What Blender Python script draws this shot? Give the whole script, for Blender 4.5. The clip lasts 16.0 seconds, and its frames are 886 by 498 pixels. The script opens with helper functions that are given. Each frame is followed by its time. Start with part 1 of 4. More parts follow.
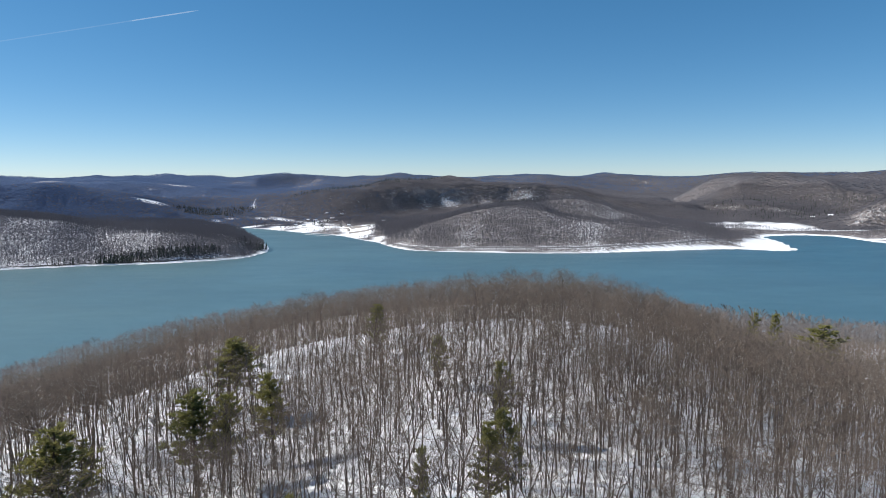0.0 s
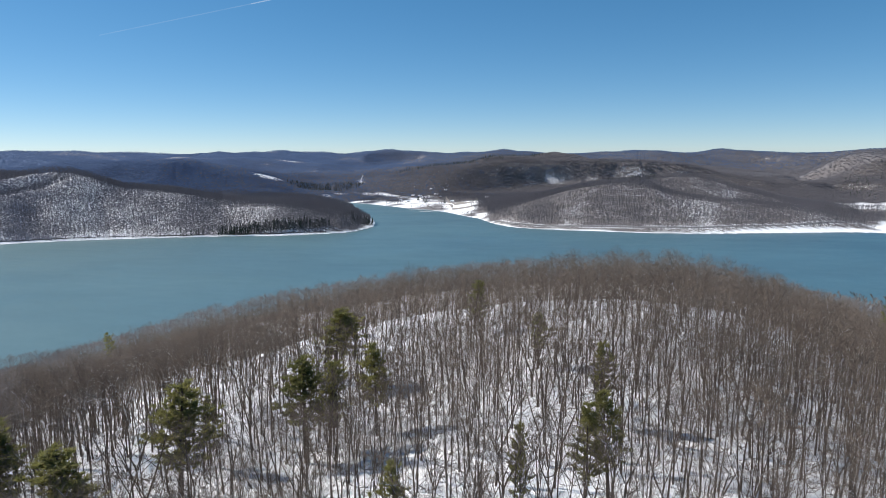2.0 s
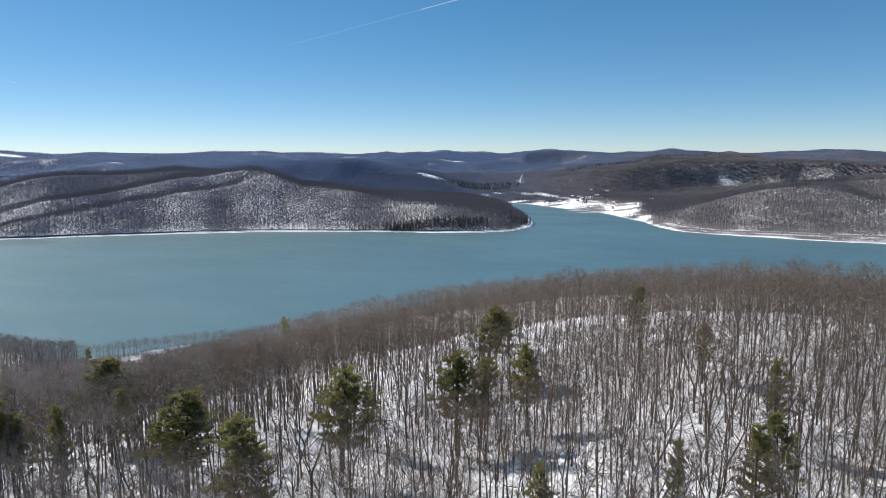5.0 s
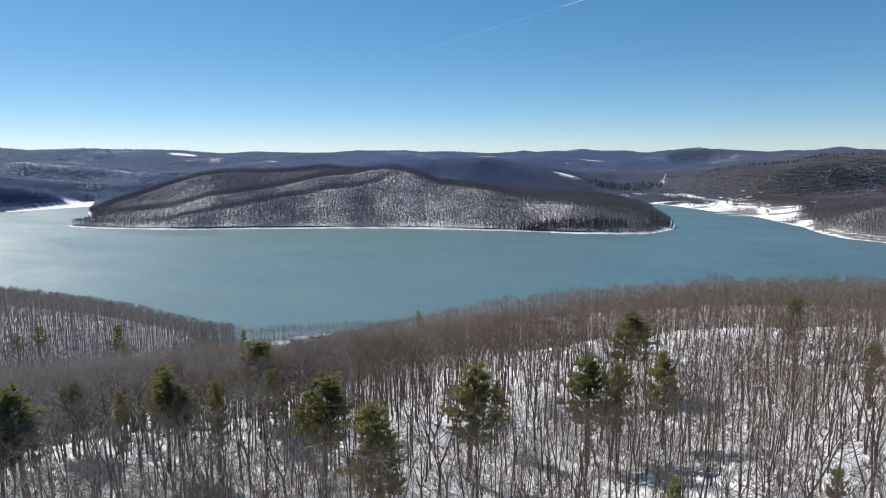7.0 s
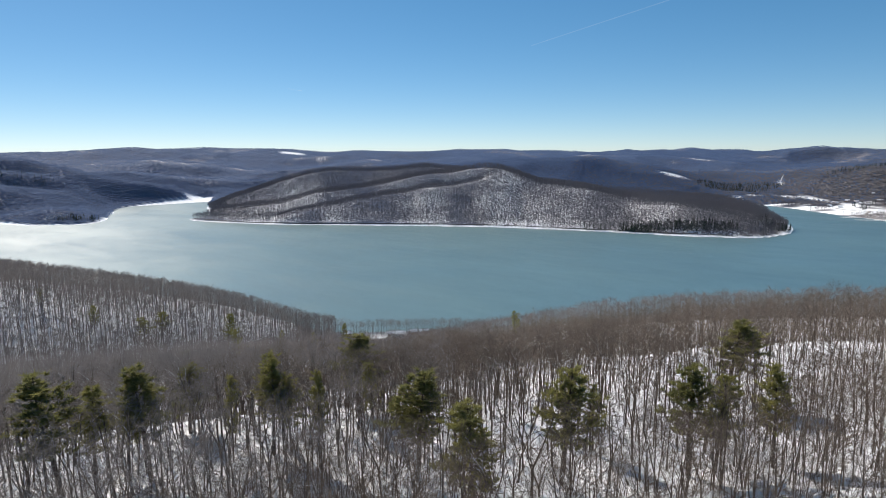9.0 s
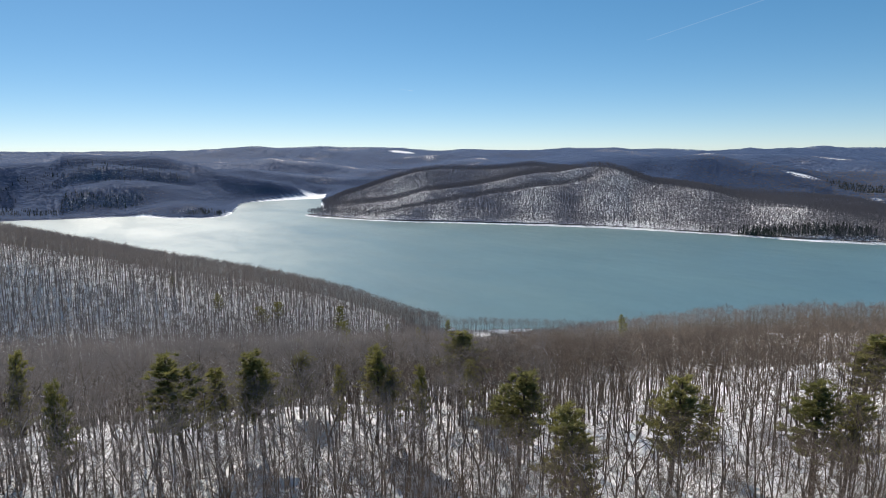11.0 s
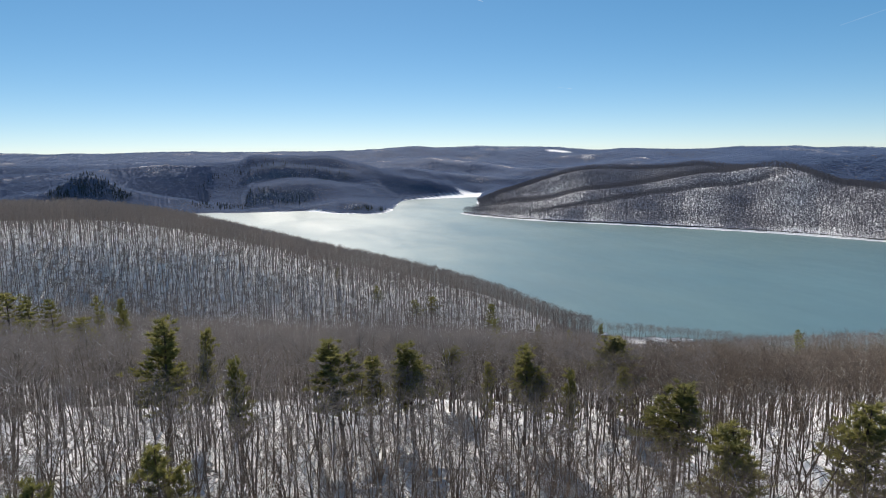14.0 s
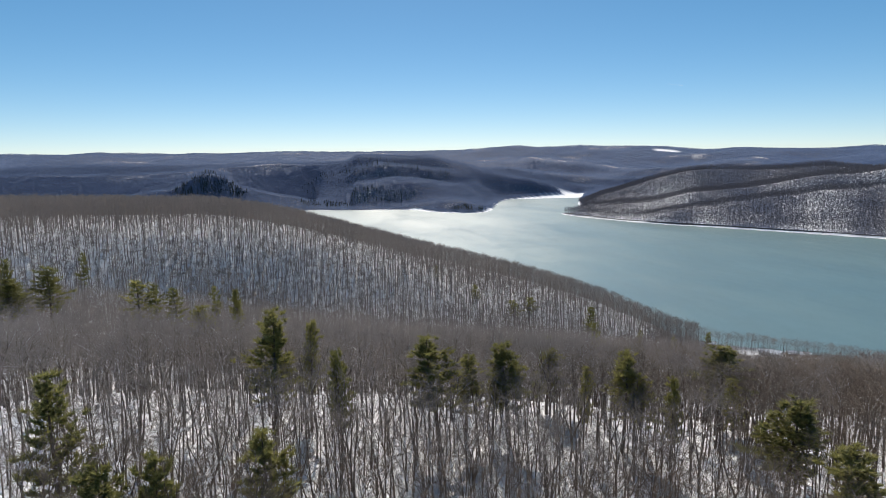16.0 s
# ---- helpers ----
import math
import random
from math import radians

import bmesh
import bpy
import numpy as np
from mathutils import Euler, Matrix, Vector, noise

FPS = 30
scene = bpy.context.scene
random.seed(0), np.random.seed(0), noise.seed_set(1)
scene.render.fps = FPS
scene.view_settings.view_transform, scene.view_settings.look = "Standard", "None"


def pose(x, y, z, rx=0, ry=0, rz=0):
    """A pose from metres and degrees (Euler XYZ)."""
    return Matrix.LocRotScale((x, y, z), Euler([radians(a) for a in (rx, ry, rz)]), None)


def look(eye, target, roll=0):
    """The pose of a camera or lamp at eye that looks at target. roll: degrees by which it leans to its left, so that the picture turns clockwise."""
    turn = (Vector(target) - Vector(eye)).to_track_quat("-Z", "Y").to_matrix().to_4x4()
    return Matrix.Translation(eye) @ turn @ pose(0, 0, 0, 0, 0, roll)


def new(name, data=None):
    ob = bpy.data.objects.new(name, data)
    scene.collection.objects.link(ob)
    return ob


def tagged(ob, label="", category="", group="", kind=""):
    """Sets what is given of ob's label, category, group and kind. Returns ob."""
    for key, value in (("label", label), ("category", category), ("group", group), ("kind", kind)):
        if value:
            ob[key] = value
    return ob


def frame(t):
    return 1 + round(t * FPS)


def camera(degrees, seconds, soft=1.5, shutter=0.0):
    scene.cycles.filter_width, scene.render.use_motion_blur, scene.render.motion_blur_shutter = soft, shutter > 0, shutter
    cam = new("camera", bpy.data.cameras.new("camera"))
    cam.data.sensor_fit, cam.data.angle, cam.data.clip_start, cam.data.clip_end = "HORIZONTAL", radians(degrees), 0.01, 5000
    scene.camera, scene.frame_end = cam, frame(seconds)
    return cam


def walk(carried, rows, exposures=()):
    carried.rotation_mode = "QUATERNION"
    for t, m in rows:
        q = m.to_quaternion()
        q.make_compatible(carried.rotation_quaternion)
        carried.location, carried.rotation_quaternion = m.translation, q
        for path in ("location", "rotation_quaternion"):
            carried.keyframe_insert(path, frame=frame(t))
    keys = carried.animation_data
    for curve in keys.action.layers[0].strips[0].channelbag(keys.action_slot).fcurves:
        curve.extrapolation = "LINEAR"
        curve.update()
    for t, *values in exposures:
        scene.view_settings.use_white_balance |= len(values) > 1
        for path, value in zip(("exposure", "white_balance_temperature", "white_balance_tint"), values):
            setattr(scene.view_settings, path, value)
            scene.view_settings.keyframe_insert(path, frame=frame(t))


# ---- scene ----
cam = camera(69.36, 16.0, soft=0.5)
PATH = [
    (0.0, pose(0, 0, 200, 83.441, 0.249, 0.000)),
    (0.5, pose(0, 0, 200, 82.843, 0.262, 2.295)),
    (1.0, pose(0, 0, 200, 82.278, 0.271, 4.593)),
    (1.5, pose(0, 0, 200, 81.769, 0.276, 6.953)),
    (2.0, pose(0, 0, 200, 81.399, 0.272, 9.203)),
    (2.5, pose(0, 0, 200, 81.397, 0.261, 11.795)),
    (3.0, pose(0, 0, 200, 81.404, 0.261, 13.931)),
    (3.5, pose(0, 0, 200, 81.425, 0.275, 16.040)),
    (4.0, pose(0, 0, 200, 81.444, 0.314, 18.322)),
    (6.5, pose(0, 0, 200, 81.457, 0.368, 32.082)),
    (7.0, pose(0, 0, 200, 81.458, 0.389, 35.349)),
    (7.5, pose(0, 0, 200, 81.442, 0.388, 38.216)),
    (8.0, pose(0, 0, 200, 81.428, 0.396, 40.378)),
    (8.5, pose(0, 0, 200, 81.434, 0.388, 42.334)),
    (9.0, pose(0, 0, 200, 81.410, 0.392, 44.143)),
    (11.5, pose(0, 0, 200, 81.372, 0.426, 56.079)),
    (12.0, pose(0, 0, 200, 81.387, 0.448, 58.395)),
    (12.5, pose(0, 0, 200, 81.402, 0.481, 60.654)),
    (13.0, pose(0, 0, 200, 81.414, 0.523, 62.885)),
    (13.5, pose(0, 0, 200, 81.400, 0.544, 65.124)),
    (14.0, pose(0, 0, 200, 81.416, 0.569, 67.373)),
    (14.5, pose(0, 0, 200, 81.416, 0.603, 69.594)),
    (15.0, pose(0, 0, 200, 81.449, 0.628, 71.828)),
    (15.5, pose(0, 0, 200, 81.467, 0.621, 74.073)),
    (16.0, pose(0, 0, 200, 81.462, 0.588, 76.298)),
]
walk(cam, PATH, [(0, 0.31, 6200, 10), (16, 0.31, 6650, 10)])

# ---------------------------------------------------------------- light
SUN_AZ, SUN_EL = 80.0, 39.5          # degrees left of north (+y), above the horizon
world = bpy.data.worlds.new("sky")
scene.world = world
world.use_nodes = True
wn, wl = world.node_tree.nodes, world.node_tree.links
sky = wn.new("ShaderNodeTexSky")
sky.sky_type = "NISHITA"
sky.sun_disc = False
sky.sun_elevation, sky.sun_rotation = radians(SUN_EL), radians(-SUN_AZ)
sky.altitude, sky.air_density, sky.dust_density, sky.ozone_density = 1400, 0.62, 0.2, 2.6
wn["Background"].inputs[1].default_value = 0.15
tint = wn.new("ShaderNodeHueSaturation")
tint.inputs["Hue"].default_value, tint.inputs["Saturation"].default_value = 0.492, 1.46
soften = wn.new("ShaderNodeGamma")
soften.inputs["Gamma"].default_value = 0.69
wl.new(sky.outputs[0], soften.inputs["Color"])
wl.new(soften.outputs[0], tint.inputs["Color"])
wl.new(tint.outputs[0], wn["Background"].inputs[0])
sun = new("sun", bpy.data.lights.new("sun", "SUN"))
sun.data.energy, sun.data.angle, sun.data.color = 5.0, radians(0.53), (1.0, 0.93, 0.84)
sun_way = Vector((-math.sin(radians(SUN_AZ)) * math.cos(radians(SUN_EL)), math.cos(radians(SUN_AZ)) * math.cos(radians(SUN_EL)), math.sin(radians(SUN_EL))))
sun.matrix_world = look(sun_way * 900, (0, 0, 0))


# ---------------------------------------------------------------- materials
def material(name):
    m = bpy.data.materials.new(name)
    m.use_nodes = True
    return m, m.node_tree.nodes, m.node_tree.links, m.node_tree.nodes["Principled BSDF"]


def add(nodes, kind, **settings):
    n = nodes.new(kind)
    for key, value in settings.items():
        n.inputs[key.replace("_", " ")].default_value = value
    return n


def ramp(nodes, *stops):
    n = nodes.new("ShaderNodeValToRGB")
    while len(n.color_ramp.elements) < len(stops):
        n.color_ramp.elements.new(0.5)
    for e, (at, c) in zip(n.color_ramp.elements, stops):
        e.position, e.color = at, (*c, 1)
    return n


def mixer(nodes, links, fac, a, b):
    n = nodes.new("ShaderNodeMix")
    n.data_type = "RGBA"
    for socket, value in ((n.inputs[0], fac), (n.inputs[6], a), (n.inputs[7], b)):
        if isinstance(value, bpy.types.NodeSocket):
            links.new(value, socket)
        elif isinstance(value, tuple):
            socket.default_value = (*value, 1)
        else:
            socket.default_value = value
    return n.outputs[2]


def calc(nodes, links, op, a, b=0.0, clamp=False):
    n = nodes.new("ShaderNodeMath")
    n.operation, n.use_clamp = op, clamp
    for socket, value in ((n.inputs[0], a), (n.inputs[1], b)):
        if isinstance(value, bpy.types.NodeSocket):
            links.new(value, socket)
        else:
            socket.default_value = value
    return n.outputs[0]


def fog_noise(nodes, links, scale, detail=4, rough=0.55, stretch=None):
    g = nodes.new("ShaderNodeNewGeometry")
    n = add(nodes, "ShaderNodeTexNoise", Scale=scale, Detail=detail, Roughness=rough)
    if stretch:
        mp = nodes.new("ShaderNodeMapping")
        mp.inputs["Scale"].default_value = stretch
        links.new(g.outputs["Position"], mp.inputs["Vector"])
        links.new(mp.outputs[0], n.inputs["Vector"])
    else:
        links.new(g.outputs["Position"], n.inputs["Vector"])
    return n.outputs["Fac"]


def ground_material():
    """Snow with leaf litter showing through under the woods, clean snow on the open flats, distance haze tinted into
    the scrub.
    """
    m, n, l, b = material("snowy_ground")
    att = n.new("ShaderNodeAttribute")
    att.attribute_name = "open"
    fine = fog_noise(n, l, 0.55, 6, 0.65)
    coarse = fog_noise(n, l, 0.012, 5, 0.6)
    litter = calc(n, l, "ADD", calc(n, l, "MULTIPLY", fine, 0.6), calc(n, l, "MULTIPLY", coarse, 0.5))
    r = ramp(n, (0.57, (0, 0, 0)), (0.74, (1, 1, 1)))
    l.new(litter, r.inputs[0])
    brush = n.new("ShaderNodeAttribute")
    brush.attribute_name = "brush"
    clump = calc(n, l, "ADD", calc(n, l, "MULTIPLY", fog_noise(n, l, 0.17, 3, 0.6, (1, 1, 0.3)), 0.5), calc(n, l, "MULTIPLY", fog_noise(n, l, 0.7, 3, 0.6, (1, 1, 0.3)), 0.5))
    scrubby = calc(n, l, "MULTIPLY", calc(n, l, "SUBTRACT", calc(n, l, "MULTIPLY_ADD", brush.outputs["Fac"], 0.62), clump), 9.0, True)
    scrubby.node.inputs[0].links[0].from_node.inputs[0].links[0].from_node.inputs[2].default_value = 0.26
    scrubby = calc(n, l, "MULTIPLY", scrubby, calc(n, l, "MULTIPLY", brush.outputs["Fac"], 3.0, True))
    cover = calc(n, l, "ADD", calc(n, l, "MULTIPLY", r.outputs[0], 0.28), scrubby, True)
    lit = calc(n, l, "MULTIPLY", cover, calc(n, l, "SUBTRACT", 1.0, att.outputs["Fac"]), True)
    tint = mixer(n, l, coarse, (0.87, 0.875, 0.89), (0.91, 0.91, 0.915))
    brown = mixer(n, l, fine, (0.16, 0.115, 0.08), (0.26, 0.20, 0.15))
    grain = calc(n, l, "MULTIPLY", calc(n, l, "SUBTRACT", calc(n, l, "ADD", calc(n, l, "MULTIPLY", clump, 0.6), calc(n, l, "MULTIPLY", coarse, 0.4)), 0.38), 4.2, True)
    # scrub colour carries the blue of distance haze
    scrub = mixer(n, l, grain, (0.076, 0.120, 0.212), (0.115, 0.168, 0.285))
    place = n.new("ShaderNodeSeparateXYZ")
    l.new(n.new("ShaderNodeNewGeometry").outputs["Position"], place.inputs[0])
    # the painted haze gives way to plain grey-brown towards the east
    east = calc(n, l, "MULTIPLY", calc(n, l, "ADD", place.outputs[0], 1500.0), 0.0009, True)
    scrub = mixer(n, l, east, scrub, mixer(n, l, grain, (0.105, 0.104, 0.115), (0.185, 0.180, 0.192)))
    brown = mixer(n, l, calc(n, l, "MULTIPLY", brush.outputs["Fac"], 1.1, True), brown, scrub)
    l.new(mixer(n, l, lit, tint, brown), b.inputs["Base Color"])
    b.inputs["Roughness"].default_value = 0.85
    b.inputs["Specular IOR Level"].default_value = 0.1
    bump = add(n, "ShaderNodeBump", Strength=0.35, Distance=0.25)
    l.new(fine, bump.inputs["Height"])
    l.new(bump.outputs[0], b.inputs["Normal"])
    return m


def bark_material(name, dark, light, snow=0.0, scale=3.0, sheer=0.0):
    """Grey-brown bark, varied from tree to tree, with snow lying on upward faces."""
    m, n, l, b = material(name)
    g = n.new("ShaderNodeNewGeometry")
    info = n.new("ShaderNodeObjectInfo")
    streak = fog_noise(n, l, scale, 4, 0.6, (1, 1, 0.15))
    patch = fog_noise(n, l, 0.03, 3, 0.5)
    pick = calc(n, l, "ADD", calc(n, l, "MULTIPLY", streak, 0.42), calc(n, l, "ADD", calc(n, l, "MULTIPLY", g.outputs["Random Per Island"], 0.38), calc(n, l, "MULTIPLY", info.outputs["Random"], 0.2)), True)
    colour = mixer(n, l, pick, dark, light)
    colour = mixer(n, l, calc(n, l, "MULTIPLY", patch, 0.5), colour, (light[0] * 1.05, light[1] * 0.95, light[2] * 0.88))
    if snow:
        z = n.new("ShaderNodeSeparateXYZ")
        l.new(g.outputs["Normal"], z.inputs[0])
        up = calc(n, l, "GREATER_THAN", z.outputs[2], 0.45)
        spot = calc(n, l, "LESS_THAN", fog_noise(n, l, 0.22, 3, 0.6), 0.34 + 0.13 * snow)
        colour = mixer(n, l, calc(n, l, "MULTIPLY", up, spot), colour, (0.82, 0.83, 0.86))
    l.new(colour, b.inputs["Base Color"])
    b.inputs["Roughness"].default_value = 0.85
    b.inputs["Specular IOR Level"].default_value = 0.08
    if sheer:   # sprays of twigs let part of the light through
        through_twigs = n.new("ShaderNodeBsdfTranslucent")
        l.new(colour, through_twigs.inputs["Color"])
        both = n.new("ShaderNodeMixShader")
        both.inputs[0].default_value = sheer
        l.new(b.outputs[0], both.inputs[1])
        l.new(through_twigs.outputs[0], both.inputs[2])
        l.new(both.outputs[0], n["Material Output"].inputs["Surface"])
    return m


def needle_material():
    m, n, l, b = material("pine_needles")
    g = n.new("ShaderNodeNewGeometry")
    info = n.new("ShaderNodeObjectInfo")
    big = fog_noise(n, l, 0.5, 3, 0.6)
    pick = calc(n, l, "ADD", calc(n, l, "MULTIPLY", g.outputs["Random Per Island"], 0.45), calc(n, l, "ADD", calc(n, l, "MULTIPLY", big, 0.5), calc(n, l, "MULTIPLY", info.outputs["Random"], 0.2)))
    r = ramp(n, (0.2, (0.108, 0.114, 0.046)), (0.55, (0.212, 0.205, 0.070)), (0.95, (0.345, 0.312, 0.104)))
    l.new(pick, r.inputs[0])
    l.new(r.outputs[0], b.inputs["Base Color"])
    b.inputs["Roughness"].default_value = 0.6
    b.inputs["Specular IOR Level"].default_value = 0.3
    glow = n.new("ShaderNodeBsdfTranslucent")
    l.new(r.outputs[0], glow.inputs["Color"])
    both = n.new("ShaderNodeMixShader")
    both.inputs[0].default_value = 0.6
    l.new(b.outputs[0], both.inputs[1])
    l.new(glow.outputs[0], both.inputs[2])
    l.new(both.outputs[0], n["Material Output"].inputs["Surface"])
    return m


def water_material():
    """Silty teal lake water, ruffled by wind in long streaks."""
    m, n, l, b = material("lake_water")
    wide = fog_noise(n, l, 0.0016, 4, 0.55, (1.0, 0.45, 1))
    streak = fog_noise(n, l, 0.05, 6, 0.6, (0.35, 1.0, 1))
    g = n.new("ShaderNodeNewGeometry")
    east = n.new("ShaderNodeSeparateXYZ")
    l.new(g.outputs["Position"], east.inputs[0])
    silt = calc(n, l, "MULTIPLY_ADD", east.outputs[0], -0.0007)
    silt.node.inputs[2].default_value = 0.45
    wide = calc(n, l, "ADD", calc(n, l, "MULTIPLY", wide, 0.5), calc(n, l, "MULTIPLY", silt, 0.55), True)
    colour = mixer(n, l, wide, (0.051, 0.130, 0.180), (0.122, 0.192, 0.196))
    gust = ramp(n, (0.36, (0.91, 0.915, 0.93)), (0.64, (1.06, 1.055, 1.045)))
    l.new(fog_noise(n, l, 0.0042, 5, 0.62, (0.55, 1.0, 1)), gust.inputs[0])
    shade = n.new("ShaderNodeMix")
    shade.data_type, shade.blend_type = "RGBA", "MULTIPLY"
    shade.inputs[0].default_value = 1.0
    l.new(colour, shade.inputs[6])
    l.new(gust.outputs[0], shade.inputs[7])
    l.new(shade.outputs[2], b.inputs["Base Color"])
    b.inputs["IOR"].default_value = 1.33
    r = ramp(n, (0.36, (0.30, 0.30, 0.30)), (0.64, (0.41, 0.41, 0.41)))
    l.new(calc(n, l, "ADD", calc(n, l, "MULTIPLY", streak, 0.25), calc(n, l, "MULTIPLY", fog_noise(n, l, 0.006, 5, 0.6, (0.4, 1.0, 1)), 0.75)), r.inputs[0])
    l.new(r.outputs[0], b.inputs["Roughness"])
    bump = add(n, "ShaderNodeBump", Strength=0.5, Distance=0.5)
    l.new(fog_noise(n, l, 0.35, 4, 0.6, (1, 1.6, 1)), bump.inputs["Height"])
    l.new(bump.outputs[0], b.inputs["Normal"])
    return m


def plain_material(name, colour, rough=0.7, vary=0.25, scale=2.0, metal=0.0):
    m, n, l, b = material(name)
    f = fog_noise(n, l, scale, 5, 0.6)
    l.new(mixer(n, l, f, tuple(c * (1 - vary) for c in colour), tuple(min(1, c * (1 + vary)) for c in colour)), b.inputs["Base Color"])
    b.inputs["Roughness"].default_value, b.inputs["Metallic"].default_value = rough, metal
    return m


GROUND = ground_material()
WATER = water_material()
BARK = bark_material("bark_near", (0.032, 0.026, 0.022), (0.135, 0.111, 0.094), 1.0)
BARK_PINE = bark_material("bark_pine", (0.045, 0.036, 0.03), (0.12, 0.095, 0.08))
TWIG = bark_material("twigs", (0.054, 0.045, 0.037), (0.248, 0.207, 0.172), 0.0, 3.0, 0.15)
# bark across the lake, paled and blued to include a little haze
BARK_GREY_HAZE = bark_material("bark_grey_haze", (0.082, 0.082, 0.096), (0.180, 0.177, 0.196), 0.0, 0.4, 0.1)
# blue of the air over distance is mixed into this bark colour
BARK_BLUE_HAZE = bark_material("bark_blue_haze", (0.090, 0.142, 0.255), (0.135, 0.198, 0.335), 0.0, 0.1, 0.62)
TWIG_GREY = bark_material("grey_twigs", (0.086, 0.080, 0.077), (0.320, 0.298, 0.287), 0.0, 3.0, 0.2)
BARK_EAST = bark_material("bark_east", (0.145, 0.144, 0.160), (0.212, 0.208, 0.228), 0.0, 0.1, 0.5)
NEEDLE = needle_material()


# ---------------------------------------------------------------- numbers to meshes
def mesh_of(name, verts, tris, mat, smooth=False, second=None, which=None):
    me = bpy.data.meshes.new(name)
    verts = np.ascontiguousarray(verts, dtype=np.float32).reshape(-1, 3)
    tris = np.ascontiguousarray(tris, dtype=np.int32).reshape(-1, 3)
    me.vertices.add(len(verts))
    me.vertices.foreach_set("co", verts.ravel())
    me.loops.add(tris.size)
    me.loops.foreach_set("vertex_index", tris.ravel())
    me.polygons.add(len(tris))
    me.polygons.foreach_set("loop_start", np.arange(0, tris.size, 3, dtype=np.int32))
    me.polygons.foreach_set("loop_total", np.full(len(tris), 3, dtype=np.int32))
    if smooth:
        me.polygons.foreach_set("use_smooth", np.ones(len(tris), dtype=bool))
    me.materials.append(mat)
    if second:
        me.materials.append(second)
        me.polygons.foreach_set("material_index", np.ascontiguousarray(which, dtype=np.int32))
    me.update(calc_edges=True)
    return me


def thing(name, label, category, group="", kind=""):
    return tagged(new(name), label, category, group, kind)


def part(name, bm, mat, parent, label=""):
    me = bpy.data.meshes.new(name)
    bm.to_mesh(me)
    bm.free()
    me.materials.append(mat)
    ob = new(name, me)
    ob.parent = parent
    return tagged(ob, label)


def mesh_part(name, me, parent, label=""):
    ob = new(name, me)
    ob.parent = parent
    return tagged(ob, label)


# ---------------------------------------------------------------- lie of the land
def at(az, d):
    """A place by its bearing, degrees left of north, and its distance."""
    return -d * math.sin(radians(az)), d * math.cos(radians(az))


# shores as (bearing, distance)
NEAR_SHORE = [(-75, 1000), (-55, 860), (-35, 760), (-15, 740), (0, 720), (15, 695), (30, 695), (40, 703), (47, 706), (52, 704), (55, 706), (60, 737), (65, 785), (70, 840), (76, 900), (82, 960), (90, 1100), (100, 1250), (112, 1450)]
FAR_SHORE = [(112, 2000), (100, 2300), (89, 2353), (85.6, 2315), (79.6, 2293), (77.6, 2195), (73.5, 2124), (71.9, 2250), (71, 2674), (68.5, 2915), (66, 3060), (64.2, 3194), (64.1, 2947), (64.5, 2600), (64.2, 2335), (64.8, 2180), (65.9, 2093), (59.9, 1887), (50.5, 1779), (39.6, 1710), (29.5, 1640), (23.3, 1600), (18, 1626), (16, 1700), (15.3, 1790), (15.4, 1900), (16.2, 2100), (17.6, 2450), (18.8, 2663),
             (16, 2533), (14.2, 2416), (12.2, 2304), (10.2, 2218), (9.0, 2143), (7.2, 2000), (5.8, 1915), (4.8, 1803), (2.3, 1700), (-3.3, 1659), (-10.8, 1656), (-15.7, 1710), (-20.3, 1791), (-24.2, 1868), (-26.2, 1872), (-28.2, 1876), (-29.5, 1930), (-28.9, 1975), (-28.4, 2070), (-27.8, 2166), (-26.9, 2290)]
RIGHT_SHORE = [(-29.3, 2385), (-31.7, 2386), (-33.5, 2280), (-36, 2240), (-50, 2300), (-75, 2300)]


def smooth_line(pts, steps=4, closed=False):
    """Catmull-Rom through the rows of pts."""
    p = np.array(pts, float)
    q = np.vstack([p[-1:], p, p[:2]]) if closed else np.vstack([2 * p[0] - p[1], p, 2 * p[-1] - p[-2]])
    out = []
    for i in range(1, len(q) - 2):
        for k in range(steps):
            t = k / steps
            a, b, c, d = q[i - 1:i + 3]
            out.append(0.5 * (2 * b + (c - a) * t + (2 * a - 5 * b + 4 * c - d) * t * t + (3 * b - a - 3 * c + d) * t ** 3))
    if not closed:
        out.append(p[-1])
    return np.array(out)


LAKE = smooth_line([at(*p) for p in NEAR_SHORE + FAR_SHORE + RIGHT_SHORE], 3, True)

# crests, benches and hollows as (bearing, distance, height above the lake)
LINES = []
# bench that carries the near woods, its rim and the country behind it
LINES += [
    [(180, 900, 170), (180, 300, 158), (150, 60, 148), (-20, 60, 145), (-6, 150, 141), (-8, 252, 142)],
    [(120, 140, 149), (105, 135, 147), (92, 130, 141), (76, 138, 135), (60, 138, 133), (50, 134, 133), (41, 130, 134), (30, 150, 134), (20, 185, 130), (10, 225, 133)],
]
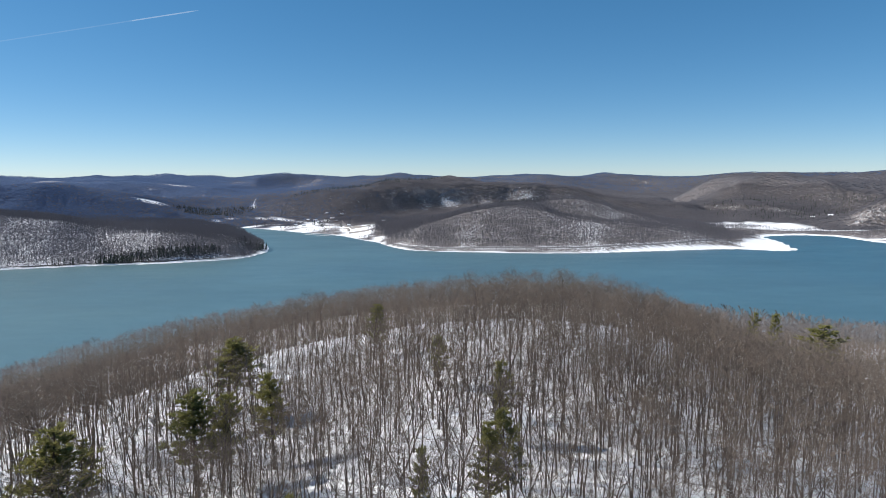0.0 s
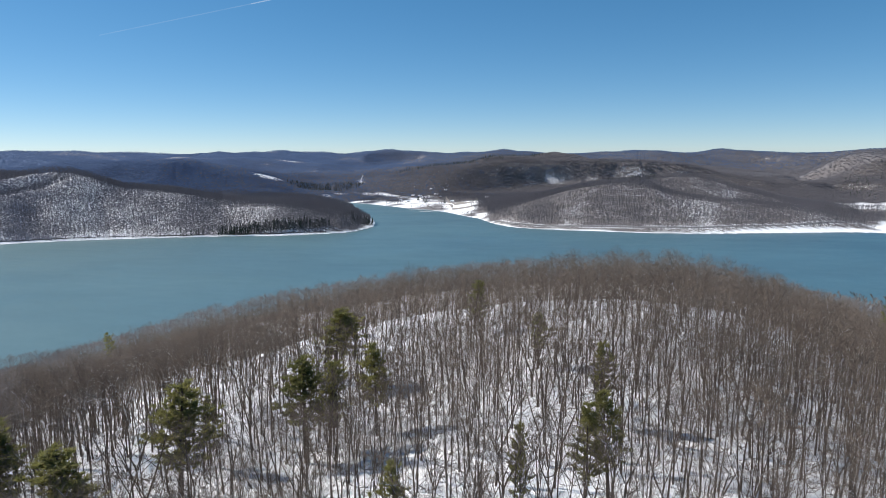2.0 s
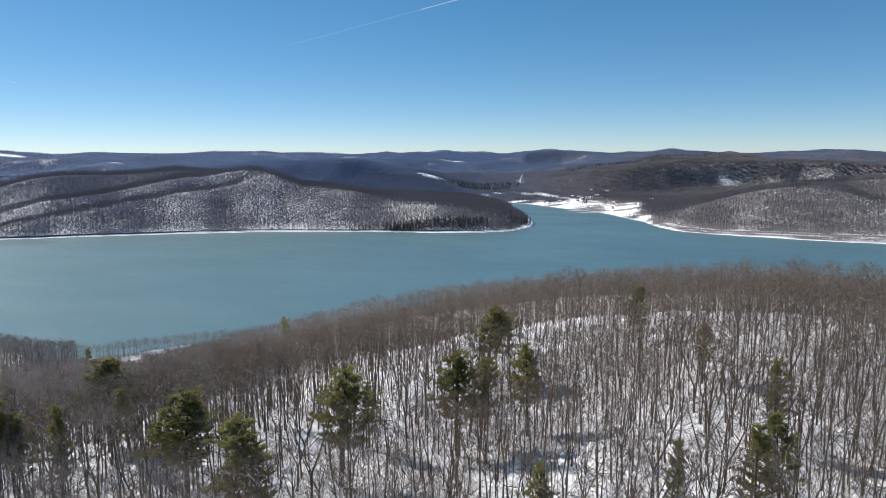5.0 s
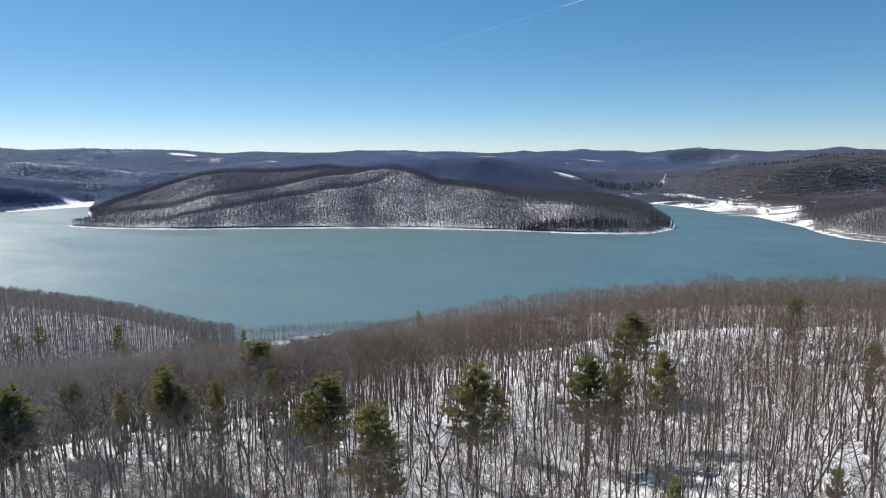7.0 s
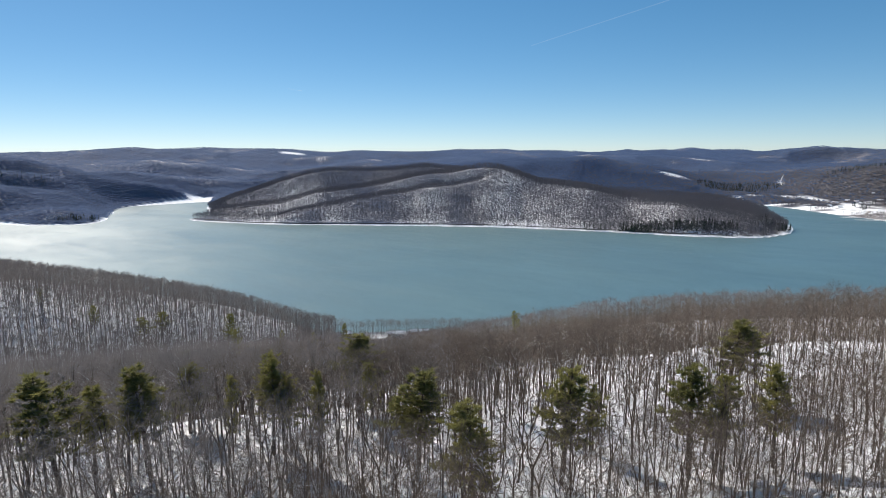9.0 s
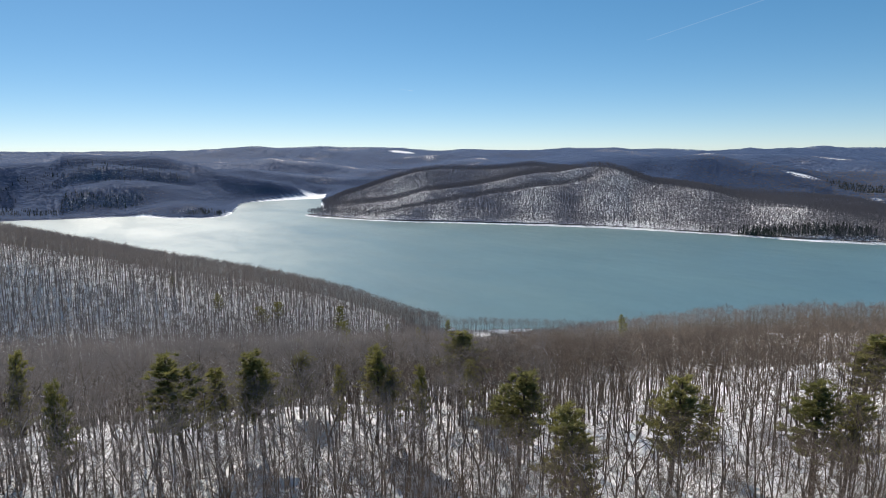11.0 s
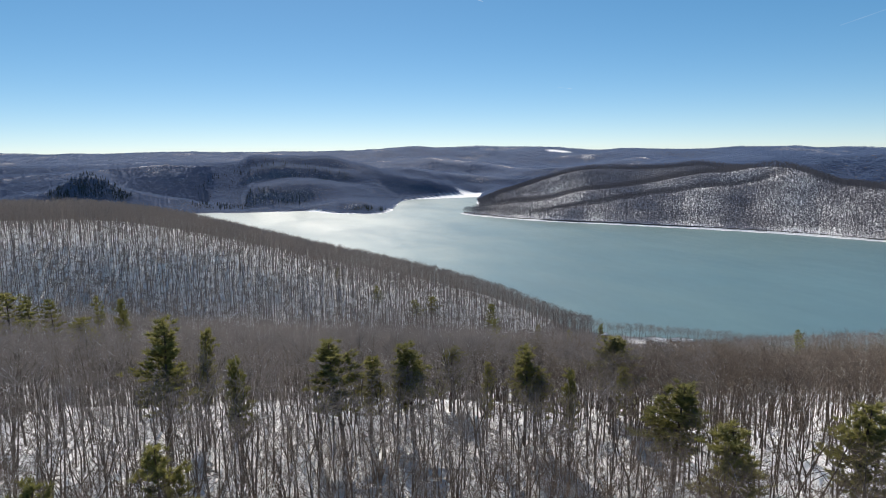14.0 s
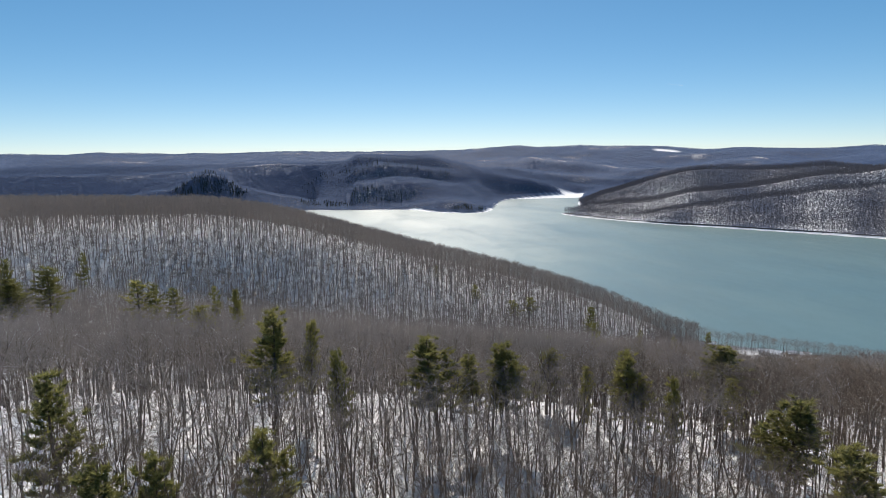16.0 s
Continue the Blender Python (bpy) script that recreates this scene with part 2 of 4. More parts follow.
LINES += [
    [(44, 232, 115), (40, 280, 101), (34.6, 272, 110), (29.4, 255, 118), (24, 235, 128), (17, 240, 132), (9.5, 252, 135), (0, 253, 140), (-6, 253, 142), (-11, 245, 144), (-16.6, 252, 141), (-20.4, 258, 134), (-24.8, 265, 125), (-29, 275, 117), (-36, 300, 111)],
    [(140, 330, 148), (120, 300, 138), (104, 300, 123), (90, 290, 109), (76, 280, 97), (60, 290, 90), (47, 310, 83), (35, 315, 88), (24, 310, 97), (10, 320, 112), (-8, 330, 119), (-17, 325, 117), (-21, 325, 110), (-28, 335, 102), (-36, 360, 99), (-45, 380, 98), (-70, 500, 100)],
    [(49, 420, 44), (38, 420, 66), (28, 420, 82), (19, 420, 94), (9, 420, 104), (-1, 415, 111), (-11, 415, 113), (-20, 415, 103), (-28, 430, 88), (-40, 520, 82)],
]
LINES += [
    [(50, 560, 5), (45, 560, 6), (38, 560, 26), (28, 560, 42), (19, 560, 52), (9, 560, 60), (0, 560, 66), (-11, 560, 68), (-20, 560, 64), (-35, 600, 56)],
]
# hollow that runs down to the cove
LINES += [
    [(118, 390, 112), (108, 395, 93), (95, 405, 76), (80, 425, 60), (66, 485, 38), (56, 575, 9), (50, 640, 2)],
]
# spur beyond the hollow
LINES += [
    [(150, 900, 165), (125, 680, 152), (111, 640, 148), (103.7, 640, 147), (95, 650, 141), (90.5, 660, 131), (85.7, 670, 114), (80.7, 680, 96), (75.6, 690, 76), (65.4, 690, 46), (60.5, 685, 28), (56.7, 685, 10)],
]
# wooded peninsula: crest, front spur, hollow between them
LINES += [
    [(16.4, 1830, 7), (19.8, 1930, 27), (24.6, 2000, 48), (33, 2060, 85), (38.5, 2130, 142), (42.5, 2260, 132), (46.4, 2480, 146), (53.9, 2500, 119), (60.5, 2440, 67), (63.6, 2390, 12)],
    [(38.5, 2130, 142), (46.5, 2060, 97), (54, 2030, 54), (60.6, 2050, 27), (65, 2105, 5)],
    [(44, 2280, 110), (49, 2240, 78), (56, 2220, 38), (62, 2230, 8)],
]
# hill with the shore road, and the valley behind it
LINES += [
    [(5.6, 2040, 6), (3, 2100, 28), (-0.8, 2150, 60), (-5.8, 2280, 92), (-8.8, 2380, 110), (-13.6, 2430, 120), (-17.9, 2390, 71), (-22.0, 2280, 14), (-23.2, 2230, 6)],
    [(9, 2450, 6), (3, 2650, 28), (-6, 2900, 55), (-16, 2850, 40), (-23, 2620, 5), (-30, 2640, 4), (-36, 2640, 8)],
]
# marina flats and the valley with the road
LINES += [
    [(11, 2440, 4), (14, 2600, 7), (16.6, 2760, 8), (16.4, 3100, 56), (15, 3800, 100), (13, 4400, 130)],
    [(-24, 2800, 14), (-20, 3400, 52), (-17, 4200, 110)],
]
# headland and hills on the channel's far side
LINES += [
    [(72.6, 2230, 10), (75, 2290, 32), (78, 2330, 22), (80, 2360, 8)],
    [(92, 2900, 168), (85, 2950, 180), (78.5, 3000, 184), (76.2, 3000, 167), (73.7, 3000, 141), (71.2, 3020, 96), (68.5, 3080, 62), (65.8, 3180, 18)],
    [(89.5, 2520, 8), (92.7, 2580, 66), (94.9, 2600, 116), (96.7, 2610, 136), (98.5, 2610, 120), (102.5, 2640, 62), (108, 2700, 60)],
    [(89.5, 2430, 8), (93, 2480, 10), (97, 2500, 12), (102, 2520, 20)],
    [(112, 3100, 150), (104, 3150, 140), (98.7, 3100, 112), (94.9, 3100, 128), (91.4, 3100, 148), (88.1, 3100, 130)],
]
LINES += [
    [(112, 3650, 130), (108, 3600, 116), (105, 3600, 150), (101, 3600, 142), (96, 3650, 168)],
    [(91, 2640, 50), (88, 2640, 66), (84, 2640, 80), (79.5, 2690, 88), (75.5, 2700, 72)],
    [(91, 2800, 96), (88, 2790, 118), (84.5, 2790, 134), (79.5, 2840, 142), (75.5, 2850, 120)],
]
# behind the peninsula
LINES += [
    [(42, 3100, 168), (34.5, 3000, 175), (31, 3000, 158), (27.2, 3000, 122), (24.3, 2980, 91), (21.4, 2930, 40), (20.2, 2880, 9)],
    [(64, 3350, 22), (58, 3000, 30), (50, 2800, 55), (40, 2650, 60), (28, 2450, 40), (20, 2680, 10)],
    [(76, 3600, 130), (68, 3500, 80), (60, 3450, 60), (50, 3450, 95), (38, 3550, 110), (26, 3500, 90), (18, 3400, 72)],
    [(74, 3900, 150), (72.7, 3900, 158), (68.3, 3900, 182), (65.1, 3900, 167), (61, 3900, 120)],
    [(56, 3950, 110), (52.8, 3900, 144), (50.5, 3900, 173), (48.8, 3900, 155), (46, 3950, 120)],
]
LINES += [
    [(36, 4000, 150), (31, 3950, 172), (25, 3950, 165), (20, 4000, 140)],
]
# hills behind the marina and to the north-east
LINES += [
    [(18.0, 2860, 7), (14, 2900, 79), (8, 2920, 126), (3, 2960, 168), (1, 3050, 174), (-1, 3500, 180)],
    [(2.2, 2985, 166), (-0.8, 2990, 155), (-3.8, 3000, 146), (-7.2, 3000, 152), (-10.4, 3000, 147), (-12.3, 3000, 129), (-14.3, 2980, 96), (-16.1, 2940, 74), (-19, 2880, 36)],
    [(12, 3500, 100), (5, 3700, 115), (-4, 3500, 105), (-12, 3500, 95)],
    [(-17, 3500, 90), (-20.1, 3500, 98), (-22.9, 3550, 168), (-27.1, 3600, 184), (-28.6, 3550, 172), (-30.9, 3450, 146), (-32.6, 3400, 116), (-37, 3300, 100)],
]
LINES += [
    [(-18, 3050, 42), (-23, 3080, 66), (-27, 3100, 76), (-30, 3080, 64)],
    [(-31.3, 2740, 6), (-33.4, 2760, 82), (-34.6, 2780, 117), (-42, 2850, 150), (-70, 2900, 165)],
    [(-27, 2850, 24), (-31, 2980, 48), (-36, 3000, 70)],
]
# long plateau skyline
LINES += [
    [(150, 4600, 205), (125, 4650, 215), (108, 4700, 210), (95, 4700, 217), (75, 4700, 216), (60, 4720, 226), (48, 4700, 212), (35, 4700, 198), (23, 4720, 200), (9, 4730, 208), (-6, 4720, 190), (-20, 4720, 196), (-34.5, 4700, 210), (-55, 4700, 215), (-85, 4600, 210)],
    [(-110, 2500, 190), (-150, 2500, 190), (170, 2500, 190), (140, 2600, 180)],
]


def segments(pts, closed=False):
    p = np.array(pts, float)
    q = np.vstack([p[1:], p[:1]]) if closed else p[1:]
    return (p if closed else p[:-1]), q


def line_distance(x, y, a, b):
    """Distance to a chain of segments, and the height carried along it."""
    best, h = np.full(x.shape, 1e9), np.zeros(x.shape)
    for p, q in zip(a, b):
        vx, vy = q[0] - p[0], q[1] - p[1]
        t = np.clip(((x - p[0]) * vx + (y - p[1]) * vy) / (vx * vx + vy * vy + 1e-9), 0, 1)
        d = np.hypot(x - p[0] - t * vx, y - p[1] - t * vy)
        m = d < best
        best = np.where(m, d, best)
        if len(p) > 2:
            h = np.where(m, p[2] + t * (q[2] - p[2]), h)
    return best, h


def in_lake(x, y):
    inside = np.zeros(x.shape, bool)
    for p, q in zip(*segments(LAKE, True)):
        cross = (p[1] > y) != (q[1] > y)
        inside ^= cross & (x < (q[0] - p[0]) * (y - p[1]) / (q[1] - p[1] + 1e-12) + p[0])
    return inside


def value_noise(x, y, size, seed=0):
    """Smooth noise between -1 and 1 with lumps of that size."""
    u, v = x / size + 137.3 * seed, y / size - 71.7 * seed
    i, j = np.floor(u), np.floor(v)
    fu, fv = u - i, v - j
    fu, fv = fu * fu * (3 - 2 * fu), fv * fv * (3 - 2 * fv)

    def r(a, b):
        s = np.sin(a * 127.1 + b * 311.7 + seed * 17.3) * 43758.5453
        return 2 * (s - np.floor(s)) - 1
    return (r(i, j) * (1 - fu) + r(i + 1, j) * fu) * (1 - fv) + (r(i, j + 1) * (1 - fu) + r(i + 1, j + 1) * fu) * fv


CRESTS = [segments(smooth_line([(*at(a, d), z) for a, d, z in row], 3)) for row in LINES]


# ridges of the peninsula and of the hill by the shore road, each as (bearing, distance, height): brow, crest, and the ridge behind
PENINSULA = (
    [(15, 1800, 2), (17, 1730, 10), (18.6, 1715, 25), (20.4, 1720, 38), (21.8, 1740, 52), (23.6, 1770, 57), (25.4, 1800, 55), (27.5, 1850, 51), (29, 1900, 67), (31.7, 1950, 87), (34.6, 1990, 93), (35.9, 2010, 99), (37.4, 2040, 115), (38.4, 2060, 130), (39.7, 2060, 128), (41.1, 2030, 109), (42.9, 2015, 101), (44.7, 2000, 91), (46.6, 1990, 83), (48.4, 1985, 76), (50.2, 1975, 68), (52, 1965, 59), (53.8, 1955, 47), (55.5, 1940, 37), (57.3, 1920, 27), (58.3, 1905, 15), (59.3, 1910, 5), (62, 1970, 4), (66, 2110, 3)],
    [(15, 1840, 3), (16, 1810, 10), (17.1, 1830, 25), (18.7, 1880, 35), (22, 1960, 48), (25.4, 2010, 55), (29, 2050, 68), (32.7, 2100, 88), (35.5, 2130, 101), (38, 2130, 133), (39.2, 2130, 147), (40.4, 2140, 149), (42, 2140, 144), (43.8, 2140, 132), (45.6, 2145, 127), (48.3, 2140, 110), (51, 2130, 90), (55.5, 2125, 67), (58.1, 2120, 45), (60.6, 2120, 36), (63.1, 2140, 17), (65, 2160, 4), (66, 2170, 3)],
    [(15, 1900, 3), (20, 2150, 10), (29, 2300, 35), (38, 2380, 95), (42, 2430, 130), (45.8, 2450, 148), (48.3, 2450, 136), (51, 2450, 133), (53.7, 2440, 135), (55.4, 2430, 129), (57.2, 2420, 112), (58.9, 2410, 91), (60.6, 2400, 68), (62.3, 2380, 46), (64.1, 2330, 15), (66, 2300, 4)],
    [(15, 0), (22, 6), (26, 6), (29, 2), (38, 0), (40, 4), (43, 16), (56, 14), (60, 2), (66, 0)],
    [(15, 0), (38, 0), (42, 10), (45, 18), (60, 14), (64, 2)])
NORTH_HILL = (
    [(-25, 1960, 6), (-21.2, 1950, 28), (-19.2, 1950, 38), (-17.1, 1950, 46), (-13.9, 1950, 58), (-10.6, 1960, 73), (-8.8, 1990, 91), (-6.9, 2000, 101), (-4.6, 1990, 100), (-2.4, 1970, 85), (0, 1950, 65), (2.2, 1920, 50), (3.7, 1900, 25), (6, 1920, 6)],
    [(-25, 2120, 6), (-22.3, 2160, 14), (-21.1, 2200, 27), (-19.1, 2240, 44), (-17.1, 2260, 64), (-14.9, 2290, 84), (-13.8, 2300, 102), (-12.3, 2300, 117), (-10.5, 2290, 115), (-9, 2280, 114), (-7.1, 2200, 103), (-4.8, 2140, 94), (-2.4, 2120, 78), (0, 2120, 55), (2.4, 2120, 36), (4.7, 2110, 14), (6, 2100, 5)],
    [(-25, 2300, 4), (-20, 2420, 20), (-12, 2500, 60), (-6, 2480, 50), (0, 2420, 28), (6, 2300, 6)],
    [(-25, 0), (-21, 4), (-17, 10), (-10, 12), (-8, 4), (-4, 8), (2, 6), (6, 0)],
    [(-25, 0), (6, 0)])

WEST_HILL = (
    [(84, 2470, 3), (85.1, 2480, 4), (87.4, 2500, 14), (89.6, 2510, 38), (92.6, 2520, 66), (94.2, 2530, 88), (95, 2530, 118), (96.2, 2530, 137), (97.4, 2530, 125), (98.3, 2530, 97), (99.5, 2530, 79), (100.8, 2540, 70), (102.5, 2560, 53), (106, 2640, 50), (113, 2640, 50)],
    [(84, 2950, 170), (86, 2980, 160), (88, 3000, 154), (89, 3000, 156), (90.6, 3000, 163), (92.7, 3000, 153), (95.8, 3000, 143), (97.8, 3000, 134), (102, 3020, 120), (113, 3050, 130)],
    [(84, 3350, 160), (95, 3400, 150), (104, 3400, 156), (113, 3400, 150)],
    [(84, 0), (87, 2), (88, 14), (96, 30), (104, 20), (113, 8)],
    [(84, 6), (95, 30), (113, 24)])


def ridged(az, r, shore, ridges):
    """Height of a hill that climbs from its shore over brow, crest and back ridge with hollows between."""
    brow, crest, back, dip, dip_back = (np.array(q, float).T for q in ridges)
    d1, h1, d2, h2, d3, h3 = (np.interp(az, q[0], q[k]) for q in (brow, crest, back) for k in (1, 2))
    foot = np.array(sorted((a, d) for a, d in FAR_SHORE if brow[0][0] - 1 <= a <= brow[0][-1] + 1 and d < (2130 if a < 70 else 2360))).T
    v1, v2 = np.minimum(h1, h2) - np.interp(az, *dip), np.minimum(h2, h3) - np.interp(az, *dip_back)
    ds = [np.interp(az, *foot), d1, d1 + 0.42 * (d2 - d1), d2, d2 + 0.4 * (d3 - d2), d3, d3 + 400]
    k1, k2 = np.clip(np.interp(az, *dip) / 8, 0, 1), np.clip(np.interp(az, *dip_back) / 8, 0, 1)
    hs = [np.zeros_like(r), h1, k1 * v1 + (1 - k1) * (h1 + 0.42 * (h2 - h1)), h2, k2 * v2 + (1 - k2) * (h2 + 0.4 * (h3 - h2)), h3, h3 * 0.3]
    h = np.zeros_like(r)
    for k in range(6):
        t = (r - ds[k]) / np.maximum(ds[k + 1] - ds[k], 1)
        if k == 0:
            t = np.clip(t, 0, 1) ** 1.15
        h = np.where((r >= ds[k]) & (r < ds[k + 1]), hs[k] + t * (hs[k + 1] - hs[k]), h)
    inside = np.clip((az - brow[0][0]) / 0.8, 0, 1) * np.clip((brow[0][-1] - az) / 0.8, 0, 1) * np.clip((d3 + 350 - r) / 300, 0, 1) * np.clip((r - ds[0]) / 60 + 1, 0, 1) * (r > 1500)
    return np.maximum(h, 0.2) * np.clip(shore / 30, 0, 1), inside


def land(x, y):
    """Height of the ground above the lake, the distance from the shore (negative in the water)."""
    x, y = np.asarray(x, float), np.asarray(y, float)
    shore, _ = line_distance(x, y, *segments(LAKE, True))
    wet = in_lake(x, y)
    d = np.maximum(shore, 0.5)
    w = (100 / d) ** 2.6 * (d / (d + 70)) ** 1.5
    total, h = w.copy(), np.zeros(x.shape)
    soft = 10 + 40 * np.clip((np.hypot(x, y) - 1500) / 600, 0, 1)
    for a, b in CRESTS:
        for p, q in zip(a, b):
            vx, vy = q[0] - p[0], q[1] - p[1]
            size = vx * vx + vy * vy + 1e-9
            t = np.clip(((x - p[0]) * vx + (y - p[1]) * vy) / size, 0, 1)
            w = math.sqrt(size) / 100 * (100 / (np.hypot(x - p[0] - t * vx, y - p[1] - t * vy) + soft)) ** 3.6
            total += w
            h += w * (p[2] + t * (q[2] - p[2]))
    h /= total
    r, az = np.hypot(x, y), np.degrees(np.arctan2(-x, y))
    lumps = np.ones(x.shape)
    for ridges in (PENINSULA, NORTH_HILL, WEST_HILL):
        hill, inside = ridged(az, r, shore, ridges)
        h = h + inside * (hill - h)
        lumps = lumps - inside
    far = np.clip((r - 1500) / 1500, 0, 1) * (1 - 0.65 * np.clip((np.degrees(np.arctan2(-x, y)) - 70) / 5, 0, 1))
    rough = np.clip(shore / 160, 0, 1)
    h = h + rough * (value_noise(x, y, 60, 1) * 1.0 + value_noise(x, y, 19, 2) * 0.35) + lumps * rough * far * (24 * (0.75 - 2.2 * np.abs(value_noise(x, y, 760, 3))) + 15 * (0.8 - 2 * np.abs(value_noise(x, y, 330, 4)))) * np.clip(h / 60, 0.15, 1) * np.clip((4450 - r) / 700, 0.65, 1)
    h = h + rough * np.clip((r - 1500) / 300, 0, 1) * (0.35 + 0.65 * lumps) * (5 * value_noise(x, y, 150, 5) + 3 * value_noise(x, y, 60, 12))
    h = h + np.clip(shore / 90, 0, 1) * np.clip((r - 1500) / 150, 0, 1) * np.clip((2500 - r) / 300, 0, 1) * np.clip(h / 40, 0.1, 1) * (0.45 + 0.55 * lumps) * 8 * value_noise(az * 26, r * 0.22, 62, 13)
    for a, wide, deep in ((46.2, 0.45, 7), (41.0, 0.5, 7), (36.6, 0.6, 8), (27.8, 0.5, 4)):
        h = h - np.clip((shore - 15) / 80, 0, 1) * (r > 1500) * np.clip((2010 - r) / 60, 0, 1) * deep * np.exp(-((az - a - (r - 1700) * 0.004) / wide) ** 2)
    h = np.where(r > 4700, h - (r - 4700) * 0.3, h)
    return np.where(wet, -np.minimum(0.6 + shore * 0.25, 14), 0.25 + np.maximum(h, 0.05)), np.where(wet, -shore, shore)


# open, treeless ground: (bearing, distance, half-length, half-width, turn in degrees)
OPEN = [(11.6, 2375, 100, 55, 0), (7.8, 2165, 60, 110, 0), (6.1, 1965, 25, 85, -10), (10.3, 2425, 110, 70, 0), (7.6, 2330, 75, 110, 0), (13.2, 2520, 120, 75, 20), (16.6, 2620, 110, 22, 20), (-28.0, 1950, 120, 75, 0), (-26.5, 2620, 190, 165, 0), (-33, 2330, 120, 25, 0), (-33, 2560, 150, 50, 0), (47.4, 668, 46, 9, 0), (64.9, 3120, 70, 60, 0), (66, 2130, 25, 16, 0), (24.5, 2950, 60, 25, 0), (57.2, 4480, 75, 50, 0), (10.6, 2600, 34, 22, 0), (-26.8, 2030, 60, 130, 0)]


# cleared strips: half-width, then (bearing, distance)
STRIPS = [(4, (4.5, 1835), (2.3, 1742), (-3, 1700), (-10.8, 1712), (-15, 1765), (-20.2, 1862), (-24, 1985)),
          (2, (16.3, 2960), (16.5, 3050), (16.2, 3250)),
          (8, (9.6, 2500), (7.2, 2440), (5.2, 2420), (2, 2520)),
          (5, (21.5, 2640), (19.5, 2760), (17.4, 2800), (16.2, 2790), (13.5, 2700), (9.6, 2500))]


def open_ground(x, y, shore):
    az, r = np.degrees(np.arctan2(-x, y)), np.hypot(x, y)
    beach = np.where(r < 1500, 1.0, 7.0) + 7 * np.clip((8 - az) / 4, 0, 1) * (r > 1500) + 28 * np.clip((-12 - az) / 6, 0, 1) * (r > 1500) + 10 * ((az > 14) & (r > 1500) & (r < 2300))
    o = np.clip((beach + 5 * value_noise(x, y, 60, 15) * (beach > 8) - shore) / 4, 0, 1)
    for half, *line in STRIPS:
        d, _ = line_distance(x, y, *segments(smooth_line([at(*p) for p in line], 4)))
        o = np.maximum(o, np.clip((half + 3 - d) / 3, 0, 1))
    for az, d, a, b, turn in OPEN:
        cx, cy = at(az, d)
        t = radians(az + turn)
        u, v = (x - cx) * math.cos(t) + (y - cy) * math.sin(t), -(x - cx) * math.sin(t) + (y - cy) * math.cos(t)
        q = np.sqrt((u / a) ** 2 + (v / b) ** 2) + 0.18 * value_noise(x, y, 35, 6)
        o = np.maximum(o, np.clip((1.05 - q) * 6, 0, 1))
    return o


def thin_woods(x, y):
    """Where the woods on the distant hills stand thin and the snow shines through."""
    clearing = 0.45 * np.clip((value_noise(x, y, 240, 9) + 0.5 * value_noise(x, y, 70, 14) - 0.50) * 2.4, 0, 1)
    for a, d, wide, deep in ((-27, 3010, 160, 45), (-20.5, 3080, 90, 40), (-18.8, 3280, 130, 45), (-1.8, 2860, 190, 60), (-8, 2930, 120, 45), (75.4, 2235, 80, 40), (96, 2960, 150, 40), (90.5, 2960, 130, 45), (101.5, 2980, 160, 45), (61, 3850, 130, 50), (56, 3900, 90, 40), (34, 3850, 120, 50), (22.5, 3900, 130, 50), (-33, 2720, 130, 60), (66.5, 3850, 150, 60), (50.5, 3850, 120, 60), (30, 3900, 170, 60), (92, 3020, 130, 40)):
        cx, cy = at(a, d)
        across = ((x - cx) * math.cos(radians(a)) + (y - cy) * math.sin(radians(a))) / wide
        along = ((y - cy) * math.cos(radians(a)) - (x - cx) * math.sin(radians(a))) / deep
        clearing = np.maximum(clearing, 0.65 * np.exp(-(across ** 2 + along ** 2)) + 0.35 * value_noise(x, y, 45, 16) * (across ** 2 + along ** 2 < 2))
    return clearing


def brush_cover(x, y, facing):
    """How much scrub and young growth hides the snow: on the far shores, in drifting patches, least on steep southern faces."""
    r = np.hypot(x, y)
    drift = value_noise(x, y, 420, 8)
    az = np.degrees(np.arctan2(-x, y))
    gully = value_noise(az * 26, r * 0.16, 58, 13)
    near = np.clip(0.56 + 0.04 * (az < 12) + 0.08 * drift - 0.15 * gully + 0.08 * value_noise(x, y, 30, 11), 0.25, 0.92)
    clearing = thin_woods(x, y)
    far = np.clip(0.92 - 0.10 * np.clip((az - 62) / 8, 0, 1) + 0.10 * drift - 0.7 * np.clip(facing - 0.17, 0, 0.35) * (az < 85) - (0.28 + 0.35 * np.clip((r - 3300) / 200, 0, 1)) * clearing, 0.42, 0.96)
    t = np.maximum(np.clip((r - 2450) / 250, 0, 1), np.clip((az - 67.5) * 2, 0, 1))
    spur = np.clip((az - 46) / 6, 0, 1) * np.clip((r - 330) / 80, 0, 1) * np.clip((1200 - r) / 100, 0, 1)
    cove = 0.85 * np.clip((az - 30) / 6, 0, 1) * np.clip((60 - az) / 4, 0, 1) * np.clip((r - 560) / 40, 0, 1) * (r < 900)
    # scrub under the spur's trees, also darkening the snow in place of their shade
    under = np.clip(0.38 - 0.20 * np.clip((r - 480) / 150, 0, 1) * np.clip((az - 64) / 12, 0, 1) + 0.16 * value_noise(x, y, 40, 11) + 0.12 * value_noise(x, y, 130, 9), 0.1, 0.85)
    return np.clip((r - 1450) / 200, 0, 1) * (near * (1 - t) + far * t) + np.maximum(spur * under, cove)


